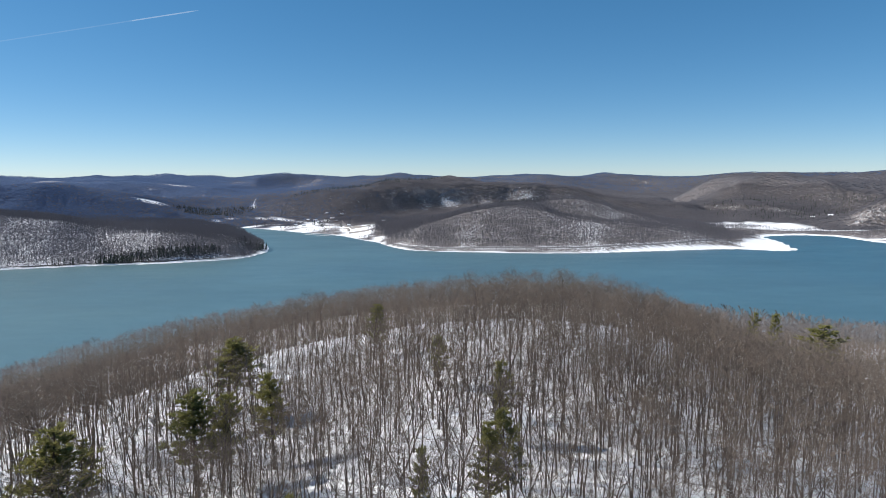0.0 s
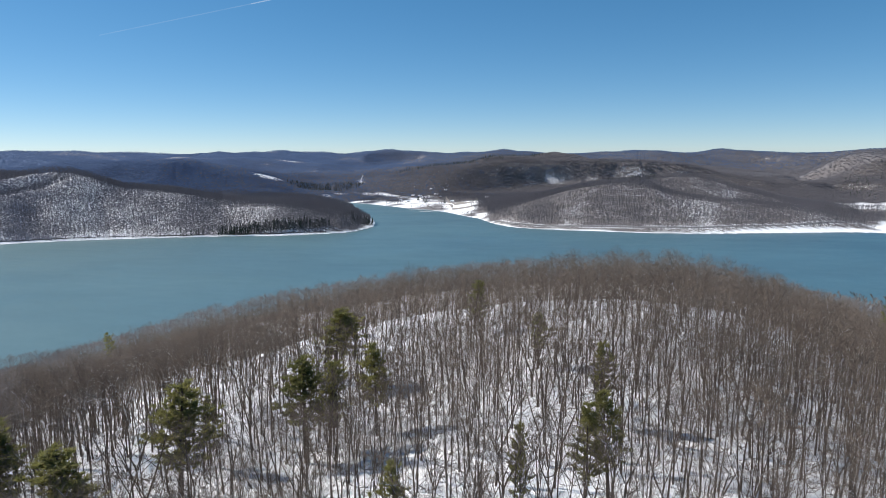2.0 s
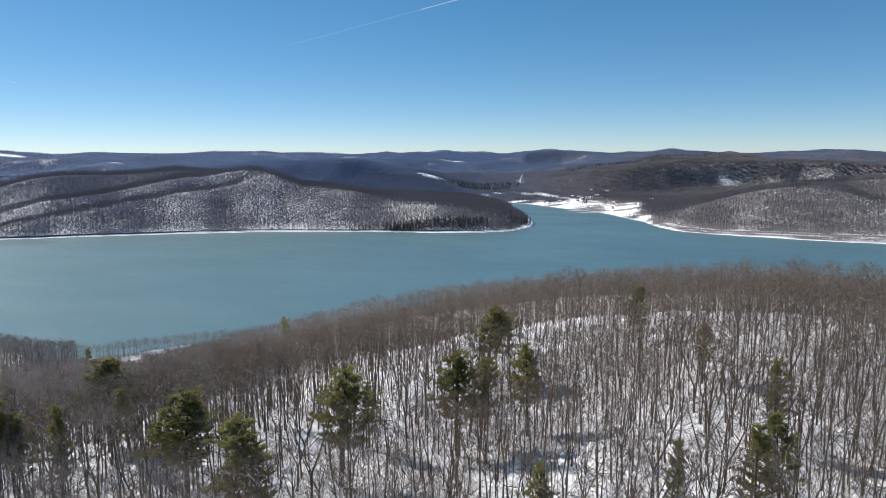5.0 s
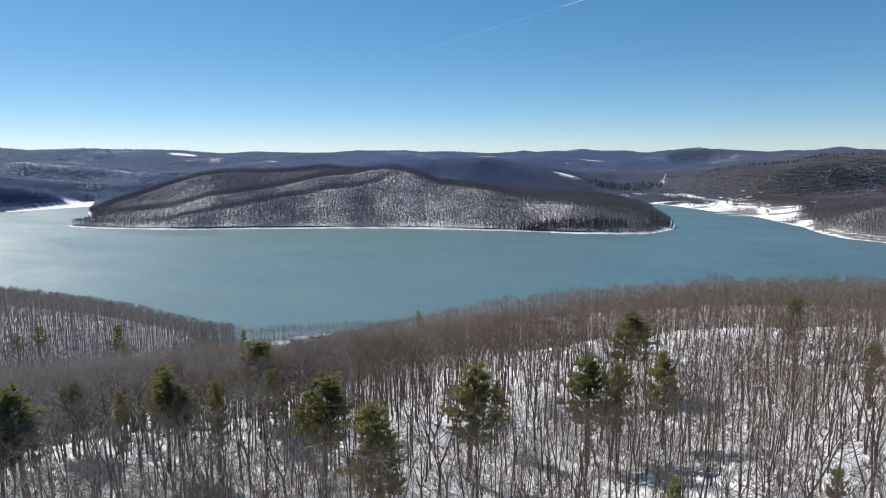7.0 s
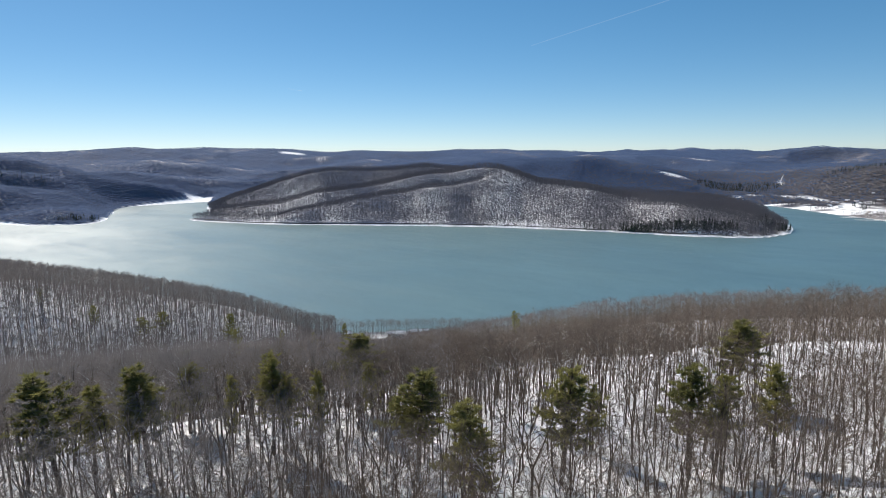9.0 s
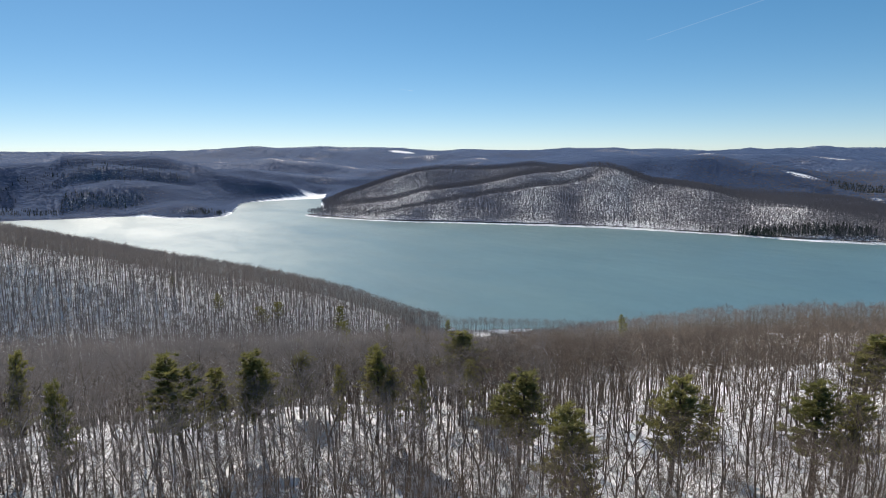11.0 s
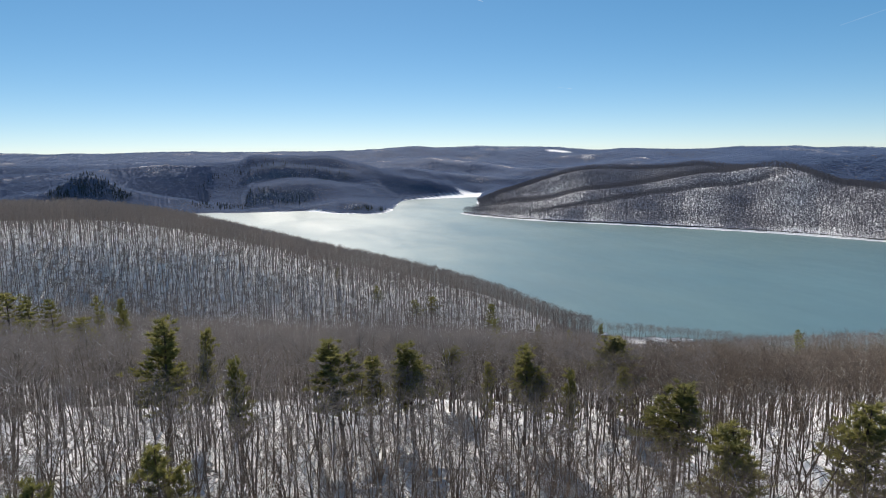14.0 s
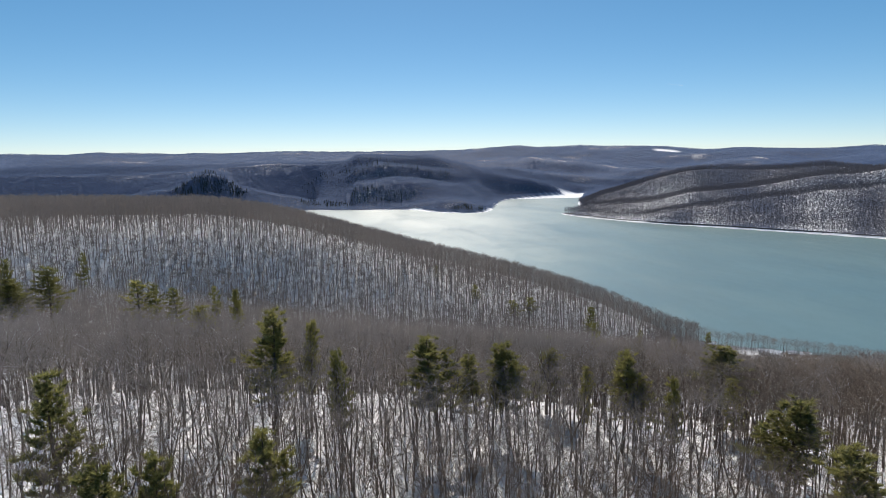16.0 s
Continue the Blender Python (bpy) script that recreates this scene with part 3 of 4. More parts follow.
def make_ground():
    az = np.concatenate([np.arange(-60, 125, 0.5), np.arange(125, 300, 2.5)])
    rad = np.concatenate([np.geomspace(3, 560, 90), np.linspace(566, 1560, 60), np.linspace(1572, 2700, 84), np.geomspace(2716, 4900, 70)])
    A, D = np.meshgrid(np.radians(az), rad, indexing="ij")
    x, y = -D * np.sin(A), D * np.cos(A)
    z, shore = land(x, y)
    n, m = len(az), len(rad)
    i, j = np.meshgrid(np.arange(n), np.arange(m - 1), indexing="ij")
    a, b, c, d = i * m + j, i * m + j + 1, ((i + 1) % n) * m + j + 1, ((i + 1) % n) * m + j
    tris = np.concatenate([np.stack([a, c, b], -1).reshape(-1, 3), np.stack([a, d, c], -1).reshape(-1, 3)])
    verts = np.stack([x, y, z], -1).reshape(-1, 3)
    centre = len(verts)
    verts = np.vstack([verts, [[0, 0, float(z[:, 0].mean())]]])
    k = np.arange(n)
    tris = np.vstack([tris, np.stack([np.full(n, centre), ((k + 1) % n) * m, k * m], -1)])
    me = mesh_of("ground", verts, tris, GROUND, True)
    o = me.attributes.new("open", "FLOAT", "POINT")
    o.data.foreach_set("value", np.append(open_ground(x, y, shore).ravel(), 0).astype(np.float32))
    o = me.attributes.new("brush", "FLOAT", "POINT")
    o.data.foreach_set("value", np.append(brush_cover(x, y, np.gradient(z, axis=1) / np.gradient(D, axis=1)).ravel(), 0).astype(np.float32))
    return tagged(new("ground", me), "snow-covered rolling ground with leaf litter under bare woods", "ground", kind="structure")


make_ground()


def make_water():
    xs = np.linspace(-2600, 2600, 27)
    ys = np.linspace(-700, 3300, 21)
    X, Y = np.meshgrid(xs, ys, indexing="ij")
    verts = np.stack([X, Y, np.zeros_like(X)], -1).reshape(-1, 3)
    m = len(ys)
    i, j = np.meshgrid(np.arange(len(xs) - 1), np.arange(m - 1), indexing="ij")
    a, b, c, d = i * m + j, (i + 1) * m + j, (i + 1) * m + j + 1, i * m + j + 1
    tris = np.concatenate([np.stack([a, b, c], -1).reshape(-1, 3), np.stack([a, c, d], -1).reshape(-1, 3)])
    return tagged(new("water", mesh_of("water", verts, tris, WATER)), "calm teal lake water with wind-ruffled streaks", "lake", kind="structure")


make_water()


def make_bank():
    """Low washed-out earth bank along the peninsula, a few metres back from the water; its dark colour stands in for
    the shade there.
    """
    line = smooth_line([at(a, d) for a, d in FAR_SHORE if 17.9 <= a <= 66 and d < 2120], 24)
    way = np.gradient(line, axis=0)
    way /= np.linalg.norm(way, axis=1)[:, None]
    side = np.stack([-way[:, 1], way[:, 0]], -1)
    k = np.arange(len(line))
    back = 17 + 3 * value_noise(k * 7.0, k * 0.0, 31, 21)
    high = 3.4 + 1.6 * value_noise(k * 7.0, k * 0.0, 90, 22)
    foot, head = line + side * back[:, None], line + side * (back + 2.2)[:, None]
    rim = line + side * (back + 9)[:, None]
    verts = np.vstack([np.c_[foot, np.full(len(k), 1.0)], np.c_[head, high + 1.5], np.c_[rim, high]])
    m = len(k)
    a = k[:-1]
    tris = np.vstack([np.stack(c, -1) for i in (0, m) for c in ((a + i, a + i + 1, a + i + m + 1), (a + i, a + i + m + 1, a + i + m))])
    return tagged(new("shore_bank", mesh_of("shore_bank", verts, tris, SHADED_EARTH)), "low earth bank above the snowy shoreline, coloured dark for its shade", "bank", kind="structure")


# dark base colour carries the shadow line above the shore
SHADED_EARTH = plain_material("shaded_earth", (0.095, 0.088, 0.088), 0.9, 0.4, 0.3)
make_bank()


# ---------------------------------------------------------------- bare trees
class Shape:
    """Collects tubes and slivers into one mesh."""

    def __init__(self):
        self.v, self.f, self.n = [], [], 0

    def put(self, verts, faces):
        self.v.append(np.asarray(verts, float))
        self.f.append(np.asarray(faces, int) + self.n)
        self.n += len(verts)

    def tube(self, pts, radii, sides):
        pts = np.asarray(pts, float)
        rings = []
        for k, p in enumerate(pts):
            way = pts[min(k + 1, len(pts) - 1)] - pts[max(k - 1, 0)]
            way = way / (np.linalg.norm(way) + 1e-9)
            u = np.cross(way, (0.31, 0.95, 0.05))
            u /= np.linalg.norm(u) + 1e-9
            w = np.cross(way, u)
            ang = np.arange(sides) * 2 * np.pi / sides
            rings.append(p + radii[k] * (np.cos(ang)[:, None] * u + np.sin(ang)[:, None] * w))
        faces = []
        for k in range(len(pts) - 1):
            for s in range(sides):
                a, b = k * sides + s, k * sides + (s + 1) % sides
                faces += [(a, b, b + sides), (a, b + sides, a + sides)]
        self.put(np.vstack(rings), faces)

    def sliver(self, p, q, width, rng):
        p, q = np.asarray(p, float), np.asarray(q, float)
        u = np.cross(q - p, rng.normal(size=3))
        u = u / (np.linalg.norm(u) + 1e-9) * width / 2
        self.put([p - u, p + u, q], [(0, 1, 2)])

    def arrays(self):
        return np.vstack(self.v), np.vstack(self.f)


def turned(way, angle, spin, rng):
    """A way that leaves another by an angle, at a spin round it."""
    u = np.cross(way, (0.2, 0.3, 0.93) if abs(way[2]) < 0.9 else (1, 0, 0))
    u /= np.linalg.norm(u)
    w = np.cross(way, u)
    out = math.cos(angle) * way + math.sin(angle) * (math.cos(spin) * u + math.sin(spin) * w)
    return out / np.linalg.norm(out)


def bent(p, way, length, steps, rng, lift=0.12, wander=0.13):
    """A wandering line that bends up towards the light."""
    pts, way = [np.array(p, float)], np.array(way, float)
    for _ in range(steps):
        way = way + rng.normal(size=3) * wander + np.array((0, 0, lift))
        way /= np.linalg.norm(way)
        pts.append(pts[-1] + way * length / steps)
    return pts, way


def crown_twigs(shape, rng, middle, size, count, reach, width):
    """Sprays of twigs that round a crown off, pointing outwards and a little up."""
    for _ in range(count):
        way = rng.normal(size=3)
        way /= np.linalg.norm(way)
        way[2] = abs(way[2]) * 1.1 - 0.25
        start = np.array(middle) + way * np.array(size) * rng.uniform(0.35, 0.8)
        out = way * 0.8 + rng.normal(size=3) * 0.45
        shape.sliver(start, start + out * reach * rng.uniform(0.6, 1.2), width * rng.uniform(0.7, 1.3), rng)


def bare_tree(seed, fine):
    """A leafless hardwood about 20 m high: its trunk with limbs, and its twigs. fine 3 is the nearest."""
    rng = np.random.default_rng(seed)
    wood, twigs = Shape(), Shape()
    height = 19 + rng.random() * 3
    lean = rng.normal(size=2) * 0.05
    steps = (0, 3, 4, 8)[fine]
    tall = height * (0, 0.74, 0.80, 0.90)[fine]
    girth = 0.115 + rng.random() * 0.09
    forks = 1 if fine < 2 or rng.random() < 0.62 else int(rng.integers(2, 4))
    stems = []
    if forks == 1:
        trunk, _ = bent((0, 0, -0.6), np.array((lean[0], lean[1], 1.0)), tall, steps, rng, 0.06, 0.055)
        stems.append((np.array(trunk), steps))
        wood.tube(trunk, [girth * (1.25 if k == 0 else 1) * (1 - 0.88 * (k / steps) ** 1.1) for k in range(steps + 1)], (0, 3, 4, 6)[fine])
    else:
        split = 0.22 + 0.25 * rng.random()
        half = max(2, steps // 2)
        trunk, way = bent((0, 0, -0.6), np.array((lean[0], lean[1], 1.0)), tall * split, half, rng, 0.04, 0.05)
        wood.tube(trunk, [girth * 1.25] + [girth * 1.05] * half, (0, 3, 4, 6)[fine])
        spin = rng.random() * 6.28
        for k in range(forks):
            out = turned(way, radians(10 + 16 * rng.random()), spin + k * 6.28 / forks, rng)
            stem, _ = bent(trunk[-1], out, tall * (1 - split) * (0.85 + 0.2 * rng.random()), steps - half + 1, rng, 0.10, 0.09)
            n = len(stem) - 1
            stems.append((np.array(stem), n))
            wood.tube(stem, [girth * (0.95 if k == 0 else 0.7) * (1 - 0.86 * (j / n) ** 1.1) for j in range(n + 1)], (0, 3, 4, 6)[fine])
    limbs = (0, 7, 9, 11)[fine]
    first = (0.46 + 0.14 * rng.random()) if forks == 1 else 0.26
    for k in range(limbs):
        trunk, steps = stems[k % len(stems)]
        t = first + (0.97 - first) * (k + rng.random() * 0.7) / limbs
        at_k = t * steps
        i = min(int(at_k), steps - 1)
        p = trunk[i] + (trunk[i + 1] - trunk[i]) * (at_k - i)
        way = turned(np.array((0, 0, 1.0)), radians(26 + 44 * rng.random() * (1.25 - t * 0.5)), k * 2.4 + rng.random(), rng)
        length = height * (0.40 - 0.19 * (t - first) / (1 - first)) * (1 if forks == 1 else 0.75) * (0.75 + 0.5 * rng.random())
        pts, tip = bent(p, way, length, (0, 1, 2, 4)[fine], rng, 0.07, 0.27)
        r = girth * (0.50 - 0.25 * t) * (0.8 + 0.4 * rng.random())
        if fine > 1:
            wood.tube(pts, [r * (1 - 0.8 * j / (len(pts) - 1)) for j in range(len(pts))], 4 if fine == 3 else 3)
        else:
            wood.sliver(pts[0], pts[-1], r * 2.6, rng)
        for s in range((0, 5, 6, 5)[fine]):
            u = 0.3 + 0.7 * (s + rng.random() * 0.8) / (0, 5, 6, 5)[fine]
            j = min(int(u * (len(pts) - 1)), len(pts) - 2)
            q = pts[j] + (pts[j + 1] - pts[j]) * (u * (len(pts) - 1) - j)
            along = pts[j + 1] - pts[j]
            along = along / np.linalg.norm(along)
            side = turned(along, radians(30 + 30 * rng.random()), rng.random() * 6.28, rng)
            reach = length * (0.5 - 0.25 * u) * (0.7 + 0.6 * rng.random()) * (0, 0.75, 1, 1)[fine]
            if fine == 3:
                sub, end = bent(q, side, reach, 2, rng, 0.15, 0.2)
                wood.tube(sub, [r * 0.36, r * 0.22, 0.012], 3)
                for _ in range(8):
                    v = rng.random()
                    start = sub[0] + (sub[-1] - sub[0]) * (0.25 + 0.75 * v)
                    out = turned(end, radians(20 + 45 * rng.random()), rng.random() * 6.28, rng) + np.array((0, 0, 0.08))
                    twigs.sliver(start, start + out * (0.6 + 1.4 * rng.random()), 0.032, rng)
            else:
                twigs.sliver(q, q + (side + np.array((0, 0, 0.05 if fine == 2 else -0.1))) * reach, 0.075 if fine == 2 else 0.10, rng)
                for _ in range((0, 0, 2)[fine]):
                    start = q + side * reach * (0.3 + 0.5 * rng.random())
                    out = turned(side, radians(25 + 40 * rng.random()), rng.random() * 6.28, rng) + np.array((0, 0, 0.08))
                    twigs.sliver(start, start + out * (0.9 + 1.5 * rng.random()), 0.072, rng)
    if fine == 2:
        crown_twigs(twigs, rng, (lean[0] * height, lean[1] * height, height * 0.79), (3.5, 3.5, 3.5), 88, 1.8, 0.058)
    if fine == 1:
        crown_twigs(twigs, rng, (lean[0] * height, lean[1] * height, height * 0.76), (3.5, 3.5, 3.8), 60, 1.9, 0.080)
    return wood.arrays(), twigs.arrays()


def far_tree(seed):
    """A leafless tree across the lake: a stem, and fine boughs that spread into a rounded crown."""
    rng = np.random.default_rng(seed)
    s = Shape()
    height = 19.0
    s.sliver((0, 0, -0.5), (rng.normal() * 0.4, rng.normal() * 0.4, height * 0.9), 0.62, rng)
    for k in range(8):
        z = height * (0.38 + 0.42 * rng.random())
        a = k * 2.4 + rng.random()
        out = rng.uniform(1.6, 3.6)
        s.sliver((out * math.cos(a), out * math.sin(a), min(height, z + rng.uniform(2.5, 5.5))), (0, 0, z), rng.uniform(0.5, 0.9), rng)
    v, f = s.arrays()
    return v, f, np.zeros(len(f), int)


def slope_tree(seed):
    """A leafless tree some hundred metres off: a slender stem, boughs and a rounded spray of twigs."""
    rng = np.random.default_rng(seed)
    s = Shape()
    height, lean, a = 20.0, rng.normal(size=2) * 0.5, rng.random() * 3.14
    u = np.array((math.cos(a), math.sin(a), 0))
    top = np.array((lean[0], lean[1], height * 0.8))
    s.put([-u * 0.24 - (0, 0, 0.5), u * 0.24 - (0, 0, 0.5), top + u * 0.11, top - u * 0.11], [(0, 1, 2), (0, 2, 3)])
    for k in range(5):
        z = height * (0.42 + 0.4 * rng.random())
        p = top * z / (height * 0.8)
        b = k * 2.4 + rng.random()
        s.sliver(p, p + np.array((math.cos(b), math.sin(b), 0.9)) * rng.uniform(2.2, 3.6), 0.28, rng)
    crown_twigs(s, rng, (lean[0] * 0.9, lean[1] * 0.9, height * 0.72), (3.4, 3.4, 4.2), 24, 2.5, 0.25)
    v, f = s.arrays()
    return v, f, np.zeros(len(f), int)


def low_tree(seed):
    """A bare tree for the most distant slopes: a ragged spread of boughs over a slim stem."""
    rng = np.random.default_rng(seed)
    top = np.array((rng.normal() * 0.8, rng.normal() * 0.8, rng.uniform(11.2, 12.4)))
    a = rng.random() * 6.28 + np.arange(5) * 1.2566 + rng.normal(size=5) * 0.2
    r, z = rng.uniform(3.6, 6.0, 5), rng.uniform(8.8, 11.0, 5)
    ring = np.stack([np.cos(a) * r, np.sin(a) * r, z], -1)
    verts = np.vstack([top, ring, [(0.35, 0, -0.5), (-0.35, 0, -0.5)]])
    tris = [(0, 1 + k, 1 + (k + 1) % 5) for k in range(5) if k != seed % 5] + [(6, 7, 0)]
    return verts, np.array(tris), np.zeros(5, int)


def plant(templates, x, y, z, rng, low=0.82, high=1.14):
    """All the trees of one kind at those places as one set of triangles."""
    verts, tris, which, n = [], [], [], 0
    pick = rng.integers(0, len(templates), len(x))
    scale, spin = rng.uniform(low, high, len(x)), rng.uniform(0, 6.2832, len(x))
    for k, (v, f, w) in enumerate(templates):
        m = pick == k
        c, s, g = np.cos(spin[m])[:, None], np.sin(spin[m])[:, None], scale[m][:, None]
        out = np.stack([(v[:, 0] * c - v[:, 1] * s) * g + x[m][:, None], (v[:, 0] * s + v[:, 1] * c) * g + y[m][:, None], v[:, 2] * g + z[m][:, None]], -1)
        verts.append(out.reshape(-1, 3))
        tris.append((f[None] + (np.arange(m.sum()) * len(v))[:, None, None] + n).reshape(-1, 3))
        which.append(np.tile(w, m.sum()))
        n += m.sum() * len(v)
    return np.vstack(verts), np.vstack(tris), np.concatenate(which)


def scatter(rng, az0, az1, d0, d1, area):
    """Jittered places in a sector, one for that many square metres, on dry wooded ground."""
    step = math.sqrt(area)
    gx, gy = np.meshgrid(np.arange(-d1, d1, step), np.arange(-d1, d1, step), indexing="ij")
    gx, gy = gx.ravel(), gy.ravel()
    d = np.hypot(gx, gy)
    az = np.degrees(np.arctan2(-gx, gy))
    m = (d > d0) & (d < d1) & (az > az0) & (az < az1)
    x, y = gx[m] + rng.uniform(-0.48, 0.48, m.sum()) * step, gy[m] + rng.uniform(-0.48, 0.48, m.sum()) * step
    z, shore = land(x, y)
    m = (shore > 5) & (open_ground(x, y, shore) < 0.4) & (np.hypot(x, y) > 14)
    return x[m], y[m], z[m]


def wood_stuff(name, label, templates, places, rng, mat, low=0.82, high=1.14, twig=None):
    v, f, w = plant(templates, *places, rng, low, high)
    return tagged(new(name, mesh_of(name, v, f, mat, False, (twig or TWIG) if w.any() else None, w)), label, "woods", kind="stuff")


def joined(pair):
    (v, f), (w, g) = pair
    return np.vstack([v, w]), np.vstack([f, g + len(v)]), np.repeat((0, 1), (len(f), len(g)))


rng = np.random.default_rng(11)
MIDDLE = [joined(bare_tree(40 + k, 2)) for k in range(7)]
THIN = [joined(bare_tree(60 + k, 1)) for k in range(7)]
BOUGHS = [far_tree(80 + k) for k in range(8)]
SPRIGS = [low_tree(90 + k) for k in range(8)]
SPRIGS = [(v - (0, 0, 4.5), f, w) for v, f, w in SPRIGS]

NEAR_WOODS = [np.concatenate(c) for c in zip(scatter(rng, -38, -9, 56, 120, 27), scatter(rng, -38, -9, 120, 260, 19), scatter(rng, -9, 15, 56, 135, 29), scatter(rng, -9, 15, 135, 260, 23), scatter(rng, 15, 40, 56, 150, 30), scatter(rng, 15, 40, 150, 260, 24), scatter(rng, 40, 56, 56, 130, 23), scatter(rng, 40, 56, 130, 260, 18), scatter(rng, 56, 80, 56, 150, 21), scatter(rng, 56, 80, 150, 260, 16.5), scatter(rng, 80, 114, 56, 160, 22), scatter(rng, 80, 114, 160, 260, 17))]
FIRST = np.argsort(np.hypot(NEAR_WOODS[0], NEAR_WOODS[1]))
FIRST, REST = FIRST[:300], FIRST[300:]
# the stouter trees stand nearer, the slender ones take over little by little
STOUT = np.hypot(NEAR_WOODS[0][REST], NEAR_WOODS[1][REST]) + rng.uniform(-70, 70, len(REST)) < 200
SLENDER = [c[REST[~STOUT]] for c in NEAR_WOODS]
REST = REST[STOUT]
WESTERN = np.degrees(np.arctan2(-NEAR_WOODS[0][REST], NEAR_WOODS[1][REST])) + rng.uniform(-16, 16, len(REST)) > 52
wood_stuff("bare_woods", "grey-brown leafless hardwoods standing in snow", MIDDLE, [c[REST[~WESTERN]] for c in NEAR_WOODS], rng, BARK)
wood_stuff("rim_woods", "tall grey leafless hardwoods on the snowy bench's rim", MIDDLE, [c[REST[WESTERN]] for c in NEAR_WOODS], rng, BARK, 0.82, 1.14, TWIG_GREY)
wood_stuff("bench_woods", "leafless hardwoods on the bench under the viewpoint", MIDDLE, scatter(rng, -180, 180, 12, 56, 90), rng, BARK)
SLENDER = [np.concatenate(c) for c in zip(SLENDER, scatter(rng, -38, 50, 260, 330, 22), scatter(rng, -38, 50, 330, 380, 28), scatter(rng, -38, 50, 380, 440, 60), scatter(rng, 50, 114, 260, 330, 22), scatter(rng, 50, 114, 330, 430, 26))]
WESTERN = np.degrees(np.arctan2(-SLENDER[0], SLENDER[1])) + rng.uniform(-16, 16, len(SLENDER[0])) > 50
wood_stuff("hillside_woods", "dense grey-brown leafless woods on the snowy hillside", THIN, [c[~WESTERN] for c in SLENDER], rng, TWIG)
wood_stuff("hollow_woods", "dense grey leafless woods filling the hollow", THIN, [c[WESTERN] for c in SLENDER], rng, TWIG_GREY, 0.82, 1.14, TWIG_GREY)
LEAN = [slope_tree(70 + k) for k in range(8)]
wood_stuff("spur_woods", "bare grey woods on the snowy spur above the cove", LEAN, [np.concatenate(c) for c in zip(scatter(rng, 54, 114, 430, 760, 13.5), scatter(rng, 40, 54, 430, 590, 13.5), scatter(rng, 40, 114, 760, 1150, 80), scatter(rng, -38, 40, 440, 560, 26))], rng, TWIG_GREY)
wood_stuff("cove_woods", "small bare trees along the cove's shore among the cottages", THIN, [np.concatenate(c) for c in zip(scatter(rng, 40, 54, 672, 730, 15), scatter(rng, 28, 40, 560, 720, 50))], rng, TWIG_GREY, 0.55, 0.9, TWIG_GREY)
wood_stuff("cove_thicket", "young bare growth in the flat above the cottages", THIN, scatter(rng, 40, 54, 590, 672, 14), rng, TWIG_GREY, 0.3, 0.5, TWIG_GREY)
wood_stuff("slope_woods", "bare grey woods on the slope that falls to the lake", BOUGHS, scatter(rng, -75, 24, 560, 800, 60), rng, TWIG)
wood_stuff("peninsula_woods", "bare grey woods over snow on the far peninsula", BOUGHS, scatter(rng, 12, 68, 1550, 2600, 31), rng, BARK_GREY_HAZE, 0.8, 1.12)
NORTHERN = scatter(rng, -38, 12, 1550, 2600, 38)
LOW = NORTHERN[2] < 9
wood_stuff("north_hill_woods", "bare brown-grey woods on the hill across the lake", BOUGHS, [c[~LOW] for c in NORTHERN], rng, BARK_GREY_HAZE, 0.75, 1.1)
wood_stuff("shore_scrub", "low bare scrub between the snowy beach and the road", BOUGHS, [c[LOW] for c in NORTHERN], rng, BARK_GREY_HAZE, 0.4, 0.7)
wood_stuff("channel_woods", "bare dark woods on the hills beyond the channel", SPRIGS, scatter(rng, 68, 114, 1900, 2600, 55), rng, BARK_BLUE_HAZE, 0.7, 1.1)
FAR_PLACES = [np.concatenate(c) for c in zip(scatter(rng, -38, 18, 2600, 3400, 50), scatter(rng, 18, 114, 2600, 3400, 60))]
KEEP = rng.random(len(FAR_PLACES[0])) > 0.75 * thin_woods(FAR_PLACES[0], FAR_PLACES[1])
FAR_PLACES = [c[KEEP] for c in FAR_PLACES]
EASTERN = np.degrees(np.arctan2(-FAR_PLACES[0], FAR_PLACES[1])) + rng.uniform(-16, 16, len(FAR_PLACES[0])) < 20
wood_stuff("distant_woods", "hazy bare woods on the distant hills", SPRIGS, [c[~EASTERN] for c in FAR_PLACES], rng, BARK_BLUE_HAZE, 0.85, 1.2)
wood_stuff("valley_woods", "bare grey-brown woods on the hills behind the marina", SPRIGS, [c[EASTERN] for c in FAR_PLACES], rng, BARK_EAST, 0.8, 1.15)
LAST = [np.concatenate(c) for c in zip(scatter(rng, -40, 20, 3400, 4880, 170), scatter(rng, 20, 114, 3400, 4880, 200))]
KEEP = rng.random(len(LAST[0])) > 1.3 * thin_woods(LAST[0], LAST[1])
LAST = [c[KEEP] for c in LAST]
EASTERN = np.degrees(np.arctan2(-LAST[0], LAST[1])) + rng.uniform(-16, 16, len(LAST[0])) < np.clip(20 - (np.hypot(LAST[0], LAST[1]) - 3400) * 0.05, -60, 20)
RIDGE = [(v - (0, 0, 3), f, w) for v, f, w in SPRIGS]
wood_stuff("skyline_woods", "hazy bare woods on the plateau along the skyline", RIDGE, [c[~EASTERN] for c in LAST], rng, BARK_BLUE_HAZE, 1.0, 1.4)
wood_stuff("upland_woods", "bare grey-brown woods on the eastern uplands", RIDGE, [c[EASTERN] for c in LAST], rng, BARK_EAST, 1.0, 1.4)

